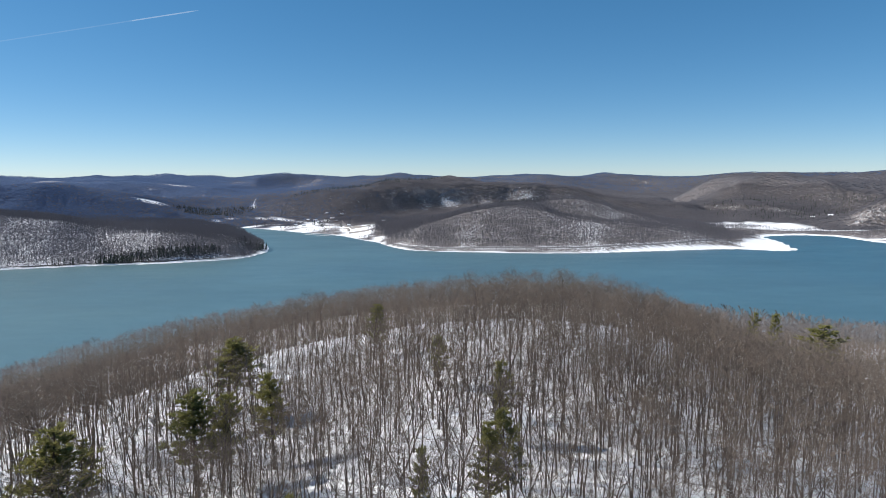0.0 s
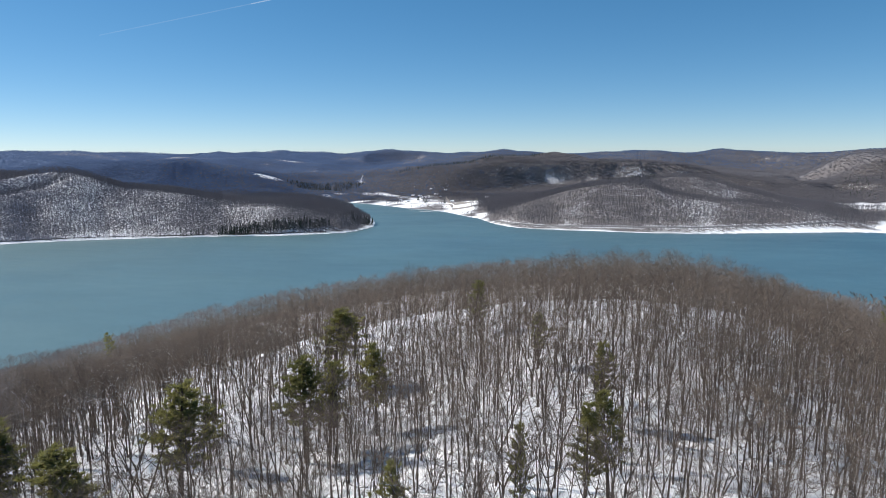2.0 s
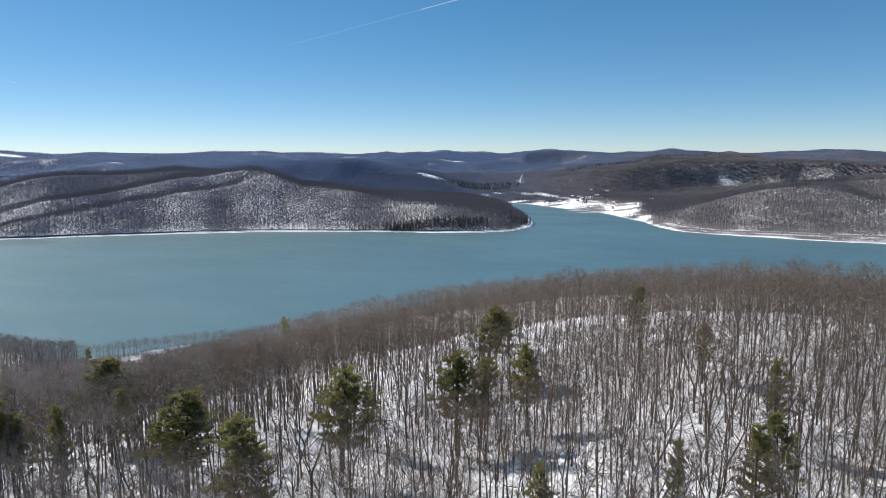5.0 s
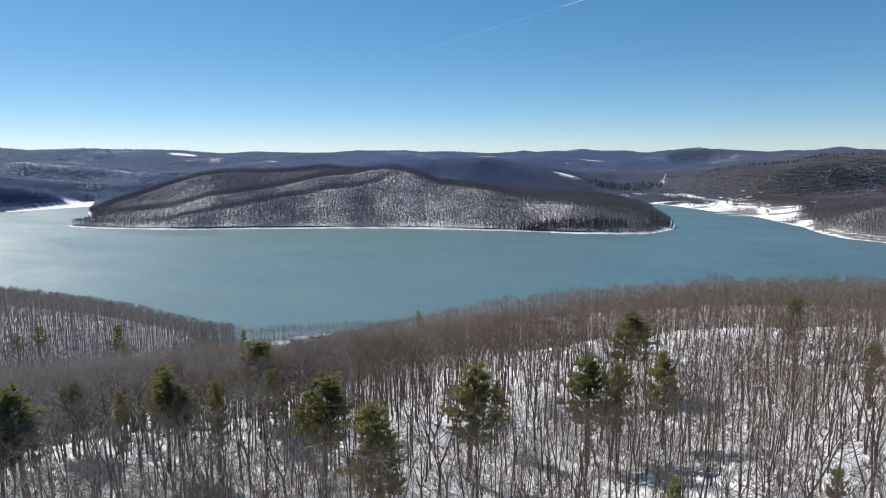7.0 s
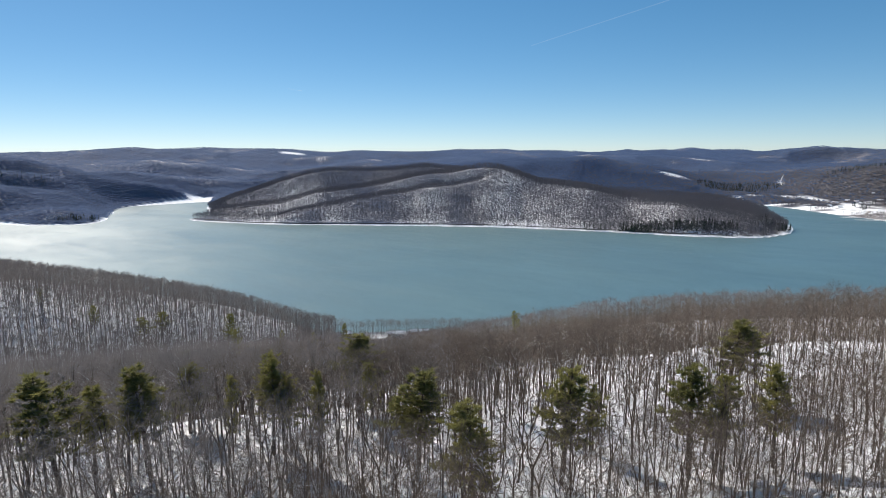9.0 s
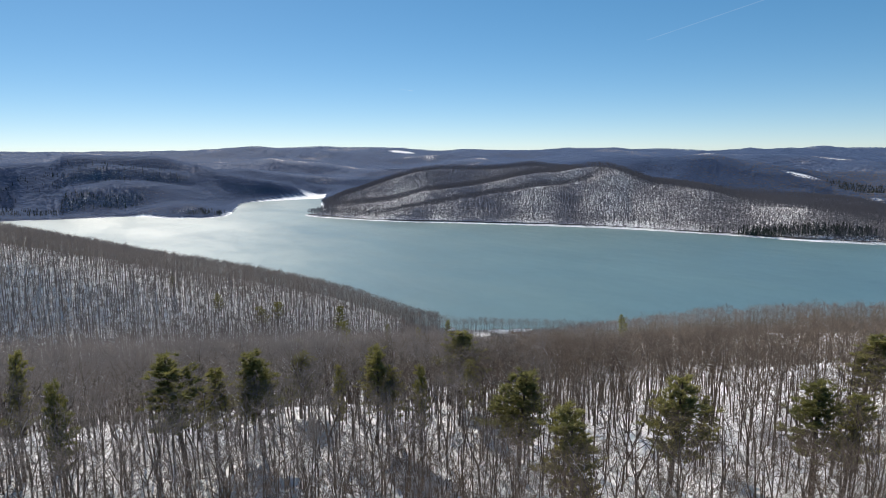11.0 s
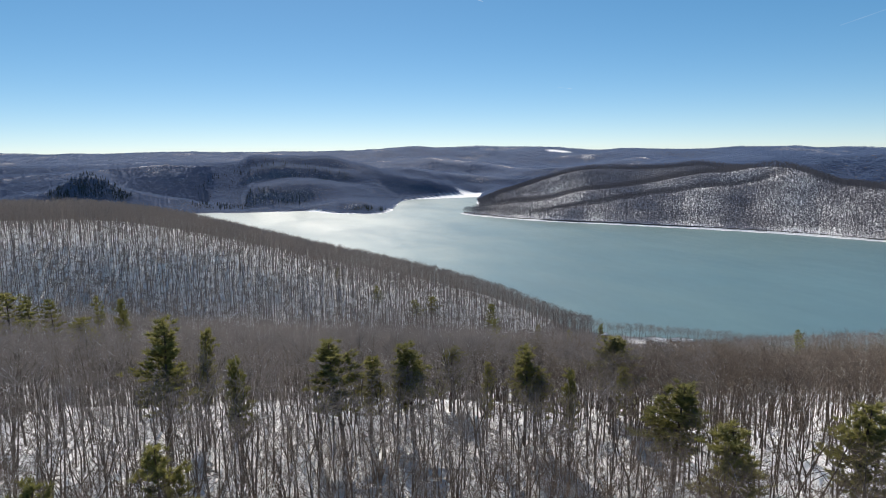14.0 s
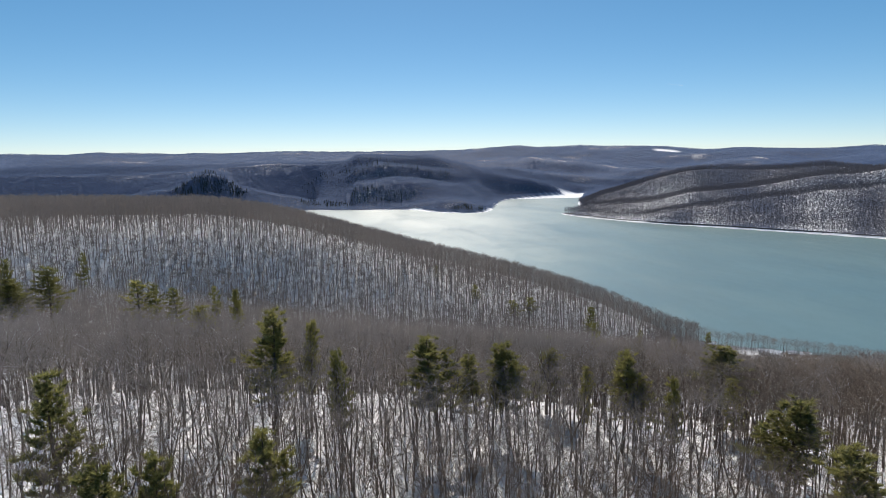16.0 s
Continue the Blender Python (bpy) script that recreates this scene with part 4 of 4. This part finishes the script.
HERO = []
for k in range(8):
    wood, twigs = bare_tree(100 + k, 3)
    HERO.append((mesh_of("trunk", *wood, BARK, True), mesh_of("crown", *twigs, TWIG)))
for n, i in enumerate(FIRST):
    x, y, z = (float(c[i]) for c in NEAR_WOODS)
    tree = thing("bare_tree", "tall leafless grey-barked hardwood tree rooted in snow", "tree", "bare trees of the near woods")
    tree.matrix_world = pose(x, y, z - 0.1, 0, 0, rng.uniform(0, 360)) @ Matrix.Scale(float(rng.uniform(0.82, 1.14)), 4)
    trunk_mesh, crown_mesh = HERO[int(rng.integers(0, 8))]
    mesh_part("trunk", trunk_mesh, tree)
    mesh_part("crown", crown_mesh, tree)


# ---------------------------------------------------------------- pines
def pine(seed, fine):
    """A white pine 24 m high: a dark stem, and tiers of upswept boughs with tufts of needles."""
    rng = np.random.default_rng(seed)
    wood, needles = Shape(), Shape()
    height = 24.0
    stem, _ = bent((0, 0, -0.6), np.array((0.02, 0.02, 1.0)), height + 0.4, 8, rng, 0.1, 0.02)
    stem = np.array(stem)
    wood.tube(stem, [0.3 * (1 - 0.93 * (k / 8) ** 1.1) + 0.02 for k in range(9)], 6)
    low = 0.33 + 0.12 * rng.random()
    tiers = 14 if fine else 9
    gap = rng.random() * 6.28
    for k in range(tiers):
        t = low + (0.98 - low) * (k / (tiers - 1)) ** 0.9
        i = min(int(t * 8), 7)
        p = stem[i] + (stem[i + 1] - stem[i]) * (t * 8 - i)
        u = (t - low) / (1 - low)
        reach = (3.9 * (1 - u) ** 0.6 + 0.5) * (0.45 + 0.55 * min(1, u * 3 + 0.2))
        spin = rng.random() * 6.28
        count = int(rng.integers(3, 6))
        for b in range(count):
            a = spin + 6.28 * b / count + rng.normal() * 0.4
            far = reach * (1.0 - 0.4 * max(0, math.cos(a - gap))) * rng.uniform(0.5, 1.3)
            way = np.array((math.cos(a), math.sin(a), 0.05 + 0.9 * u * u))
            way /= np.linalg.norm(way)
            pts, end = bent(p, way, far, 3, rng, 0.14, 0.08)
            wood.tube(pts, [0.06, 0.045, 0.03, 0.012], 3)
            plumes = max(2, int(far * (3.4 if fine else 1.8)))
            for s in range(plumes):
                v = min(2.99, 3 * (0.3 + 0.7 * (s + rng.random()) / plumes))
                c = pts[int(v)] + (pts[int(v) + 1] - pts[int(v)]) * (v - int(v)) + rng.normal(size=3) * (0.42, 0.42, 0.12)
                for _ in range(22 if fine else 6):
                    out = rng.normal(size=3) * (0.9, 0.9, 0.35) + end * 0.9 + np.array((0, 0, 0.35))
                    out = out / np.linalg.norm(out) * rng.uniform(0.45, 1.0) * (1 if fine else 1.5)
                    needles.sliver(c - out * 0.3, c + out, 0.165 if fine else 0.5, rng)
    return mesh_of("trunk", *wood.arrays(), BARK_PINE, True), mesh_of("crown", *needles.arrays(), NEEDLE)


# pines as (bearing, distance, height of the tip above the lake, width of the crown)
PINES_NORTH = [(-31.1, 321, 132.5, 19.3), (-26.5, 337, 133.6, 5.9), (-27.7, 333, 133.7, 7.1), (6.4, 227, 154.0, 7.9), (0.5, 175, 156.2, 6.1), (19.4, 190, 153.8, 13.3), (15.5, 145, 155.7, 7.7), (22.1, 134, 157.2, 9.8), (19.9, 138, 154.4, 7.4), (-5.4, 134, 160.0, 5.5), (-4.1, 98, 161.6, 5.2), (-6.2, 100, 162.4, 6.3), (1.9, 89, 161.4, 3.1), (33.2, 122, 158.5, 10.6), (30.4, 138, 149.4, 4.8), (41.2, 105, 157.1, 10.7), (46.8, 123, 156.7, 11.9), (13.7, 75, 161.5, 5.1)]
PINES_BENCH = [(60.0, 140, 156.6, 8.4), (66.9, 158, 150.1, 8.4), (70.4, 137, 158.0, 10.0), (71.9, 140, 155.1, 5.4), (76.8, 129, 162.5, 10.6), (74.4, 136, 156.5, 7.3), (55.9, 132, 154.4, 4.6), (58.4, 140, 151.5, 5.7), (63.5, 138, 153.4, 3.5), (52.1, 165, 151.8, 12.5), (50.8, 150, 150.1, 5.8), (37.7, 430, 91.5, 6.7)]
PINES_SPUR = [(53.5, 612, 36.2, 8.3), (62.6, 489, 69.5, 12.3), (63.4, 584, 59.4, 14.7), (68.6, 584, 66.8, 13.6), (69.9, 568, 67.2, 13.2), (59.0, 530, 55.7, 7.2), (56.0, 560, 42.8, 6.5), (67.0, 480, 61.3, 12.1), (62.7, 470, 59.1, 8.2), (76.9, 600, 93.3, 8.2), (73.5, 569, 82.1, 7.7)]
PINES_WEST = [(91.9, 127, 169.6, 9.9), (88.7, 137, 164.0, 5.1), (86.0, 118, 163.0, 5.2), (109.5, 96, 172.5, 7.9), (91.9, 78, 166.5, 7.2), (106.5, 72, 169.1, 7.7), (102.9, 70, 168.7, 6.1), (111.0, 290, 154.2, 15.5), (102.5, 300, 147.0, 14.0), (101.0, 305, 143.3, 8.9), (99.5, 301, 142.8, 8.2), (96.6, 300, 141.2, 5.2), (94.5, 291, 141.5, 6.2), (97.8, 270, 140.6, 12.6), (108.6, 295, 156.7, 12.0), (111.0, 290, 161.2, 6.2), (106.2, 480, 142.2, 7.5)]
# end of pines

PINE_NEAR = [pine(200 + k, True) for k in range(7)]
PINE_FAR = [pine(220 + k, False) for k in range(5)]
for rows, label in ((PINES_NORTH, "dark green pine with a ragged crown above bare trees"), (PINES_BENCH, "olive-green pine standing among bare hardwoods on the bench"), (PINES_SPUR, "small dark pine on the snowy spur across the hollow"), (PINES_WEST, "tall green pine rising out of the bare woods")):
    for n, (az, d, tip, wide) in enumerate(rows):
        x, y = at(az, d)
        z = float(land(np.array([x]), np.array([y]))[0][0])
        h = min(max(tip - z, 9), 36)
        tree = thing("pine_tree", label, "pine", "pines among the bare woods")
        tree.matrix_world = pose(x, y, z - 0.1, 0, 0, (n * 137) % 360) @ Matrix.Diagonal((wide / 5.8, wide / 5.8, h / 24, 1))
        stem_mesh, crown_mesh = PINE_NEAR[(n * 3) % 7] if d < 300 else PINE_FAR[n % 5]
        mesh_part("trunk", stem_mesh, tree, "dark brown trunk")
        mesh_part("crown", crown_mesh, tree, "green needle crown")


# ---------------------------------------------------------------- evergreens across the water
def spruce(seed):
    """A dark conifer for far shores: boughs drooping from a stem."""
    rng = np.random.default_rng(seed)
    s = Shape()
    for k in range(12):
        u = k / 12
        a = k * 2.4 + rng.random()
        out = 3.4 * (1 - u) + 0.4
        z = 2 + 15 * u
        s.sliver((0, 0, z + 2.2), (out * math.cos(a), out * math.sin(a), z - 0.4), 2.6 * (1 - 0.5 * u), rng)
    v, f = s.arrays()
    return v, f, np.zeros(len(f), int)


SPRUCE = [spruce(240 + k) for k in range(5)]
NEEDLE_FAR = plain_material("dark_conifer", (0.030, 0.042, 0.030), 0.8, 0.45, 0.06)


def stand(name, label, az, d, a, b, turn, area, low=0.7, high=1.1):
    """A grove of evergreens in an oval of half-length a and half-width b."""
    n = int(math.pi * a * b / area)
    r, t = np.sqrt(rng.random(n)), rng.random(n) * 6.2832
    u, v = a * r * np.cos(t), b * r * np.sin(t)
    w = radians(az + turn)
    cx, cy = at(az, d)
    x, y = cx + u * math.cos(w) - v * math.sin(w), cy + u * math.sin(w) + v * math.cos(w)
    z, shore = land(x, y)
    m = shore > 5
    tagged(wood_stuff(name, label, SPRUCE, (x[m], y[m], z[m]), rng, NEEDLE_FAR, low, high), category="evergreens")


stand("shore_evergreens", "dark evergreens along the peninsula's snowy shore", 24.0, 1652, 140, 24, 4, 26)
stand("point_evergreens", "dark evergreens crowding the peninsula's point", 16.3, 1790, 55, 40, 0, 60)
stand("bank_evergreens", "scattered dark evergreens above the snowy bank", 29, 1665, 130, 12, 4, 130)
stand("crest_evergreens", "planted dark evergreens along the hill's crest", -7.0, 2200, 105, 20, 40, 36)
stand("brow_evergreens", "a row of dark evergreens on the hill's shoulder", -1.0, 2118, 95, 9, 6, 70)
stand("knob_evergreens", "dark evergreens on the steep wooded knob", 96.3, 2480, 130, 55, 0, 75)
stand("slope_evergreens", "dark evergreens at the hill's foot by the flats", -22.6, 2245, 55, 22, 0, 70)
stand("valley_evergreens", "dark evergreens filling the valley behind the peninsula", 19.5, 2930, 170, 90, 0, 110)
stand("hill_evergreens", "scattered evergreens on the hillside above the marina", 6, 2990, 380, 110, 20, 420)
stand("band_evergreens", "a long dark band of evergreens across the wooded hillside", 8.2, 2885, 270, 22, 6, 190)
stand("east_evergreens", "scattered evergreens on the eastern hillside", -29, 3050, 380, 240, 0, 850)
stand("headland_evergreens", "dark evergreens on the snowy headland", 73.6, 2185, 75, 22, 0, 70)
stand("west_evergreens", "dark evergreens along the western shore", 84, 2440, 230, 60, 0, 160)
stand("channel_evergreens", "a few dark evergreens by the channel mouth", 62.8, 2300, 45, 18, 0, 150)
stand("upland_evergreens", "dark evergreens on the western upland", 82, 2780, 330, 110, 0, 600)
stand("dock_evergreens", "small dark evergreens standing on the snowy flats", 10.9, 2440, 14, 8, 0, 40)
stand("lot_evergreens", "a clump of dark evergreens beside the lots", 8.9, 2400, 10, 7, 0, 40)
stand("flat_evergreens", "dark evergreens by the marina buildings", 10.8, 2560, 35, 14, 0, 90)

# ---------------------------------------------------------------- roads, lots and the bridge
ASPHALT = plain_material("salted_asphalt", (0.24, 0.235, 0.235), 0.9, 0.3, 0.05)
GRAVEL = plain_material("bare_gravel", (0.30, 0.27, 0.24), 0.95, 0.3, 0.08)
CONCRETE = plain_material("concrete", (0.50, 0.49, 0.46), 0.85, 0.2, 0.2)
ROOF_SNOW = plain_material("roof_snow", (0.82, 0.83, 0.85), 0.7, 0.05, 0.5)
SIDING = [plain_material("siding_" + n, c, 0.75, 0.15, 0.6) for n, c in (("white", (0.72, 0.72, 0.70)), ("brown", (0.22, 0.15, 0.10)), ("grey", (0.38, 0.38, 0.38)), ("red", (0.30, 0.10, 0.08)))]
PANE = plain_material("window_glass", (0.03, 0.035, 0.04), 0.08, 0.1, 1.0)
DOOR_PAINT = plain_material("door_paint", (0.12, 0.10, 0.09), 0.5, 0.2, 1.0)
PLANK = plain_material("dock_planks", (0.46, 0.43, 0.40), 0.85, 0.2, 0.8)
SNOW = plain_material("packed_snow", (0.80, 0.81, 0.84), 0.75, 0.05, 0.3)


def ribbon(name, label, line, half, mat, lift=0.35):
    """A road that follows the ground."""
    p = smooth_line([at(*q) for q in line], 14)
    way = np.gradient(p, axis=0)
    way /= np.linalg.norm(way, axis=1)[:, None]
    side = np.stack([-way[:, 1], way[:, 0]], -1) * half
    mid = land(p[:, 0], p[:, 1])[0]
    mid = np.convolve(np.pad(mid, 3, mode="edge"), np.ones(7) / 7, "valid")
    top = np.maximum(mid, np.maximum(land(*(p + side).T)[0], land(*(p - side).T)[0])) + lift
    n = len(p)
    verts = np.vstack([np.column_stack([p + side, top]), np.column_stack([p - side, top]), np.column_stack([p + side * 1.5, top - 3]), np.column_stack([p - side * 1.5, top - 3])])
    i = np.arange(n - 1)
    tris = []
    for a, b in ((n, 0), (0, 2 * n), (3 * n, n)):
        tris += [np.stack([a + i, a + i + 1, b + i + 1], -1), np.stack([a + i, b + i + 1, b + i], -1)]
    return tagged(new(name, mesh_of(name, verts, np.vstack(tris), mat)), label, "road", kind="structure")


ribbon("road_shore", "plowed grey road along the foot of the hill", [(4.5, 1835), (2.3, 1742), (-3, 1700), (-10.8, 1712), (-15, 1765), (-20.2, 1862), (-24, 1985)], 4.5, ASPHALT)
ribbon("road_marina", "plowed road behind the marina", [(9.6, 2500), (7.2, 2440), (5.2, 2420), (2, 2520)], 5, ASPHALT)
ribbon("road_valley", "snowy road climbing the wooded valley", [(16.3, 2960), (16.5, 3050), (16.2, 3250)], 1.8, SNOW)


def sheet(name, label, az0, az1, d0, d1, mat):
    """A paved lot draped on the flats."""
    A, D = np.meshgrid(np.radians(np.linspace(az0, az1, 9)), np.linspace(d0, d1, 9), indexing="ij")
    x, y = -D * np.sin(A), D * np.cos(A)
    z = land(x, y)[0] + 0.45
    i, j = np.meshgrid(np.arange(8), np.arange(8), indexing="ij")
    a = i * 9 + j
    tris = np.concatenate([np.stack([a, a + 10, a + 1], -1).reshape(-1, 3), np.stack([a, a + 9, a + 10], -1).reshape(-1, 3)])
    return tagged(new(name, mesh_of(name, np.stack([x, y, z], -1), tris, mat)), label, "parking lot", kind="structure")


ribbon("road_flats", "plowed brown track across the snowy flats", [(12.6, 2500), (11.2, 2420), (9.8, 2380), (8.6, 2330), (8.4, 2260)], 4, GRAVEL)
ribbon("road_lots", "plowed gravel track between the boat lots", [(9.0, 2600), (8.55, 2440), (8.05, 2300)], 4, GRAVEL)
ribbon("road_upper", "brown track along the edge of the snowy flats", [(10.4, 2470), (9.4, 2480), (8.4, 2455), (7.4, 2440)], 3.5, GRAVEL)
ribbon("road_ramp", "plowed track down to the docks", [(10.4, 2395), (10.6, 2340), (10.4, 2300)], 3.5, GRAVEL)
sheet("pavement_upper", "bare gravel parking lot among snow", 6.5, 8.1, 2300, 2390, GRAVEL)
sheet("pavement_lower", "bare gravel boat lot beside the water", 6.6, 8.4, 2205, 2240, GRAVEL)


def box(bm, x0, x1, y0, y1, z0, z1):
    bmesh.ops.create_cube(bm, size=1, matrix=Matrix.Translation(((x0 + x1) / 2, (y0 + y1) / 2, (z0 + z1) / 2)) @ Matrix.Diagonal((x1 - x0, y1 - y0, z1 - z0, 1)))


def boxed(*rows):
    bm = bmesh.new()
    for r in rows:
        box(bm, *r)
    return bm


def on_ground(az, d):
    x, y = at(az, d)
    return x, y, float(land(np.array([x]), np.array([y]))[0][0])


def bridge():
    (x0, y0, _), (x1, y1, _) = on_ground(20.6, 2700), on_ground(17.0, 2760)
    length, turn = math.hypot(x1 - x0, y1 - y0), math.degrees(math.atan2(y1 - y0, x1 - x0))
    b = thing("road_bridge", "long pale concrete road bridge on piers over the inlet", "bridge")
    b.matrix_world = pose((x0 + x1) / 2, (y0 + y1) / 2, 0, 0, 0, turn)
    h = length / 2
    part("deck", boxed((-h, h, -5, 5, 11.0, 12.4)), CONCRETE, b)
    part("parapet", boxed((-h, h, -5.3, -4.9, 11.6, 13.4)), CONCRETE, b)
    part("parapet", boxed((-h, h, 4.9, 5.3, 11.6, 13.4)), CONCRETE, b)
    for k in range(7):
        x = -h + length * (k + 0.5) / 7
        part("pier", boxed((x - 0.9, x + 0.9, -4, 4, -4, 11.0)), CONCRETE, b)


bridge()


def house(label, az, d, size, turn, siding, group):
    """A gabled house under a snowy roof."""
    w, l, h = size
    x, y, z = on_ground(az, d)
    ob = thing("house", label, "house", group)
    ob.matrix_world = pose(x, y, z - 0.3, 0, 0, az + turn)
    rise = w * 0.32
    bm = boxed((-l / 2, l / 2, -w / 2, w / 2, -1, h))
    for end in (-l / 2, l / 2 - 0.25):
        vs = [bm.verts.new((end + dx, dy, h + dz)) for dx in (0, 0.25) for dy, dz in ((-w / 2, 0), (w / 2, 0), (0, rise))]
        bm.faces.new(vs[:3])
        bm.faces.new(vs[3:])
        for i in range(3):
            bm.faces.new((vs[i], vs[(i + 1) % 3], vs[3 + (i + 1) % 3], vs[3 + i]))
    part("wall", bm, siding, ob)
    bm = bmesh.new()
    for s in (-1, 1):
        low, top, e = Vector((0, s * (w / 2 + 0.5), h - 0.25)), Vector((0, 0, h + rise)), l / 2 + 0.5
        vs = [bm.verts.new((sx * e, p.y, p.z + t)) for t in (0.02, 0.35) for sx, p in ((-1, low), (1, low), (1, top), (-1, top))]
        for f in ((0, 1, 2, 3), (4, 5, 6, 7), (0, 1, 5, 4), (1, 2, 6, 5), (2, 3, 7, 6), (3, 0, 4, 7)):
            bm.faces.new([vs[i] for i in f])
    part("roof", bm, ROOF_SNOW, ob, "snow-covered gable roof")
    part("chimney", boxed((l * 0.2, l * 0.2 + 0.8, -0.4, 0.4, h + rise * 0.4, h + rise + 1.0)), CONCRETE, ob)
    for k in range(3):
        cx = -l / 2 + l * (k + 0.5) / 3
        if k == 1:
            part("door", boxed((cx - 0.5, cx + 0.5, -w / 2 - 0.06, -w / 2 + 0.02, 0.3, 2.4)), DOOR_PAINT, ob)
        else:
            part("window", boxed((cx - 0.7, cx + 0.7, -w / 2 - 0.05, -w / 2 + 0.02, 1.2, 2.5)), PANE, ob)


for row in (("white cottage with a snowy roof by the marina", 13.0, 2590, (9, 13, 4), 10, 0), ("brown lodge with a snowy roof above the marina", 9.8, 2610, (11, 18, 5), -15, 1), ("grey house with a snowy roof above the flats", 9.0, 2660, (9, 12, 4), 20, 2), ("brown cabin with a snowy roof beside the road", 5.3, 2560, (10, 16, 4), 5, 1), ("white boathouse with a snowy roof on the flats", 12.3, 2560, (9, 14, 4), -5, 0), ("grey cottage with a snowy roof at the wood's edge", 10.3, 2680, (8, 11, 4), 30, 2), ("white house with a snowy roof above the marina", 11.3, 2625, (9, 14, 5), -20, 0), ("brown house with a snowy roof above the marina", 11.9, 2650, (10, 14, 5), 10, 1), ("grey marina shed with a snowy roof", 10.9, 2590, (10, 20, 4.5), 0, 2), ("brown cabin with a snowy roof above the marina", 9.5, 2570, (9, 13, 4), 25, 1), ("white cabin with a snowy roof beside the lots", 8.4, 2480, (8, 12, 4), -10, 0)):
    house(*row[:5], SIDING[row[5]], "houses by the marina")
for row in (("white cottage with a snowy roof at the cove", 49.1, 672, (6, 8, 3), 15, 0), ("large white cottage among bare trees at the cove", 48.2, 668, (7, 11, 3.6), -10, 0), ("brown cabin under snow at the cove", 47.0, 674, (6, 8, 3), 25, 1), ("grey cabin with a snowy roof at the cove", 46.0, 672, (6, 9, 3), 0, 2), ("small red cabin under snow near the point", 53.0, 668, (5, 7, 3), 10, 3)):
    house(*row[:5], SIDING[row[5]], "cottages at the cove")
for row in (("grey farmhouse with a snowy roof in the east valley", -30.0, 2900, (10, 14, 5), 0, 2), ("white house with a snowy roof in the east valley", -28.5, 2920, (9, 12, 4), 20, 0), ("brown barn with a snowy roof in the east valley", -31.2, 2900, (11, 18, 5), -10, 1), ("white farmhouse on the eastern clearing", -19.5, 3300, (9, 14, 5), 0, 0)):
    house(*row[:5], SIDING[row[5]], "houses in the east valley")


def dock(label, az0, d0, az1, d1):
    (x0, y0), (x1, y1) = at(az0, d0), at(az1, d1)
    length = math.hypot(x1 - x0, y1 - y0)
    ob = thing("floating_dock", label, "dock", "docks of the marina")
    ob.matrix_world = pose((x0 + x1) / 2, (y0 + y1) / 2, 0, 0, 0, math.degrees(math.atan2(y1 - y0, x1 - x0)))
    h = length / 2
    part("walkway", boxed((-h, h, -1.5, 1.5, -0.3, 0.7)), PLANK, ob)
    for k in range(11):
        x = -h + length * (k + 0.5) / 11
        for s in (-1, 1):
            part("finger", boxed((x - 0.8, x + 0.8, min(s * 1.5, s * 11), max(s * 1.5, s * 11), -0.3, 0.6)), SNOW, ob, "snow-covered finger pier")


dock("long floating dock with snowy finger piers in open water", 12.2, 2240, 10.2, 2275)
dock("floating dock with snowy finger piers close to the flats", 11.3, 2175, 9.2, 2205)

# ---------------------------------------------------------------- vapour trails
def vapour(name, alpha):
    """Ice crystals, brighter than the sky behind; the sunlight on them is given as their own emission."""
    m, n, l, b = material(name)
    shine, clear, both = n.new("ShaderNodeEmission"), n.new("ShaderNodeBsdfTransparent"), n.new("ShaderNodeMixShader")
    shine.inputs["Color"].default_value, shine.inputs["Strength"].default_value = (0.86, 0.93, 1.0, 1), 0.8
    l.new(calc(n, l, "MULTIPLY", fog_noise(n, l, 0.012, 4, 0.6), alpha * 1.8, True), both.inputs[0])
    l.new(clear.outputs[0], both.inputs[1])
    l.new(shine.outputs[0], both.inputs[2])
    l.new(both.outputs[0], n["Material Output"].inputs["Surface"])
    return m


VAPOUR, VAPOUR_THIN = vapour("fresh_vapour", 0.13), vapour("thin_vapour", 0.038)


def high(az, el, d=4880):
    return Vector((-math.sin(radians(az)) * math.cos(radians(el)) * d, math.cos(radians(az)) * math.cos(radians(el)) * d, 200 + math.sin(radians(el)) * d))


def trail(label, start, end, fresh, r0, r1):
    ob = thing("vapour_trail", label, "contrail", "vapour trails in the sky")
    a, b = high(*start), high(*end)
    for name, t0, t1, mat in (("old_trail", 0, 1 - fresh, VAPOUR_THIN), ("fresh_trail", 1 - fresh, 1, VAPOUR)):
        s = Shape()
        pts = [np.array(a.lerp(b, t0 + (t1 - t0) * k / 12)) for k in range(13)]
        radii = [r0 + (r1 - r0) * (t0 + (t1 - t0) * k / 12) for k in range(13)]
        if t1 == 1:
            radii[-1], radii[-2] = 0.4, radii[-2] * 0.8
        s.tube(pts, radii, 8)
        mesh_part(name, mesh_of(name, *s.arrays(), mat, True), ob)


trail("long white vapour trail in the blue sky", (36.5, 8.9), (20.2, 13.14), 0.3, 3.4, 4.2)
trail("short faint vapour trail low in the sky", (57.4, 5.42), (56.2, 5.24), 0.3, 2.2, 2.6)
trail("short faint vapour trail high in the sky", (65.2, 12.85), (63.8, 12.5), 0.3, 2.4, 2.8)
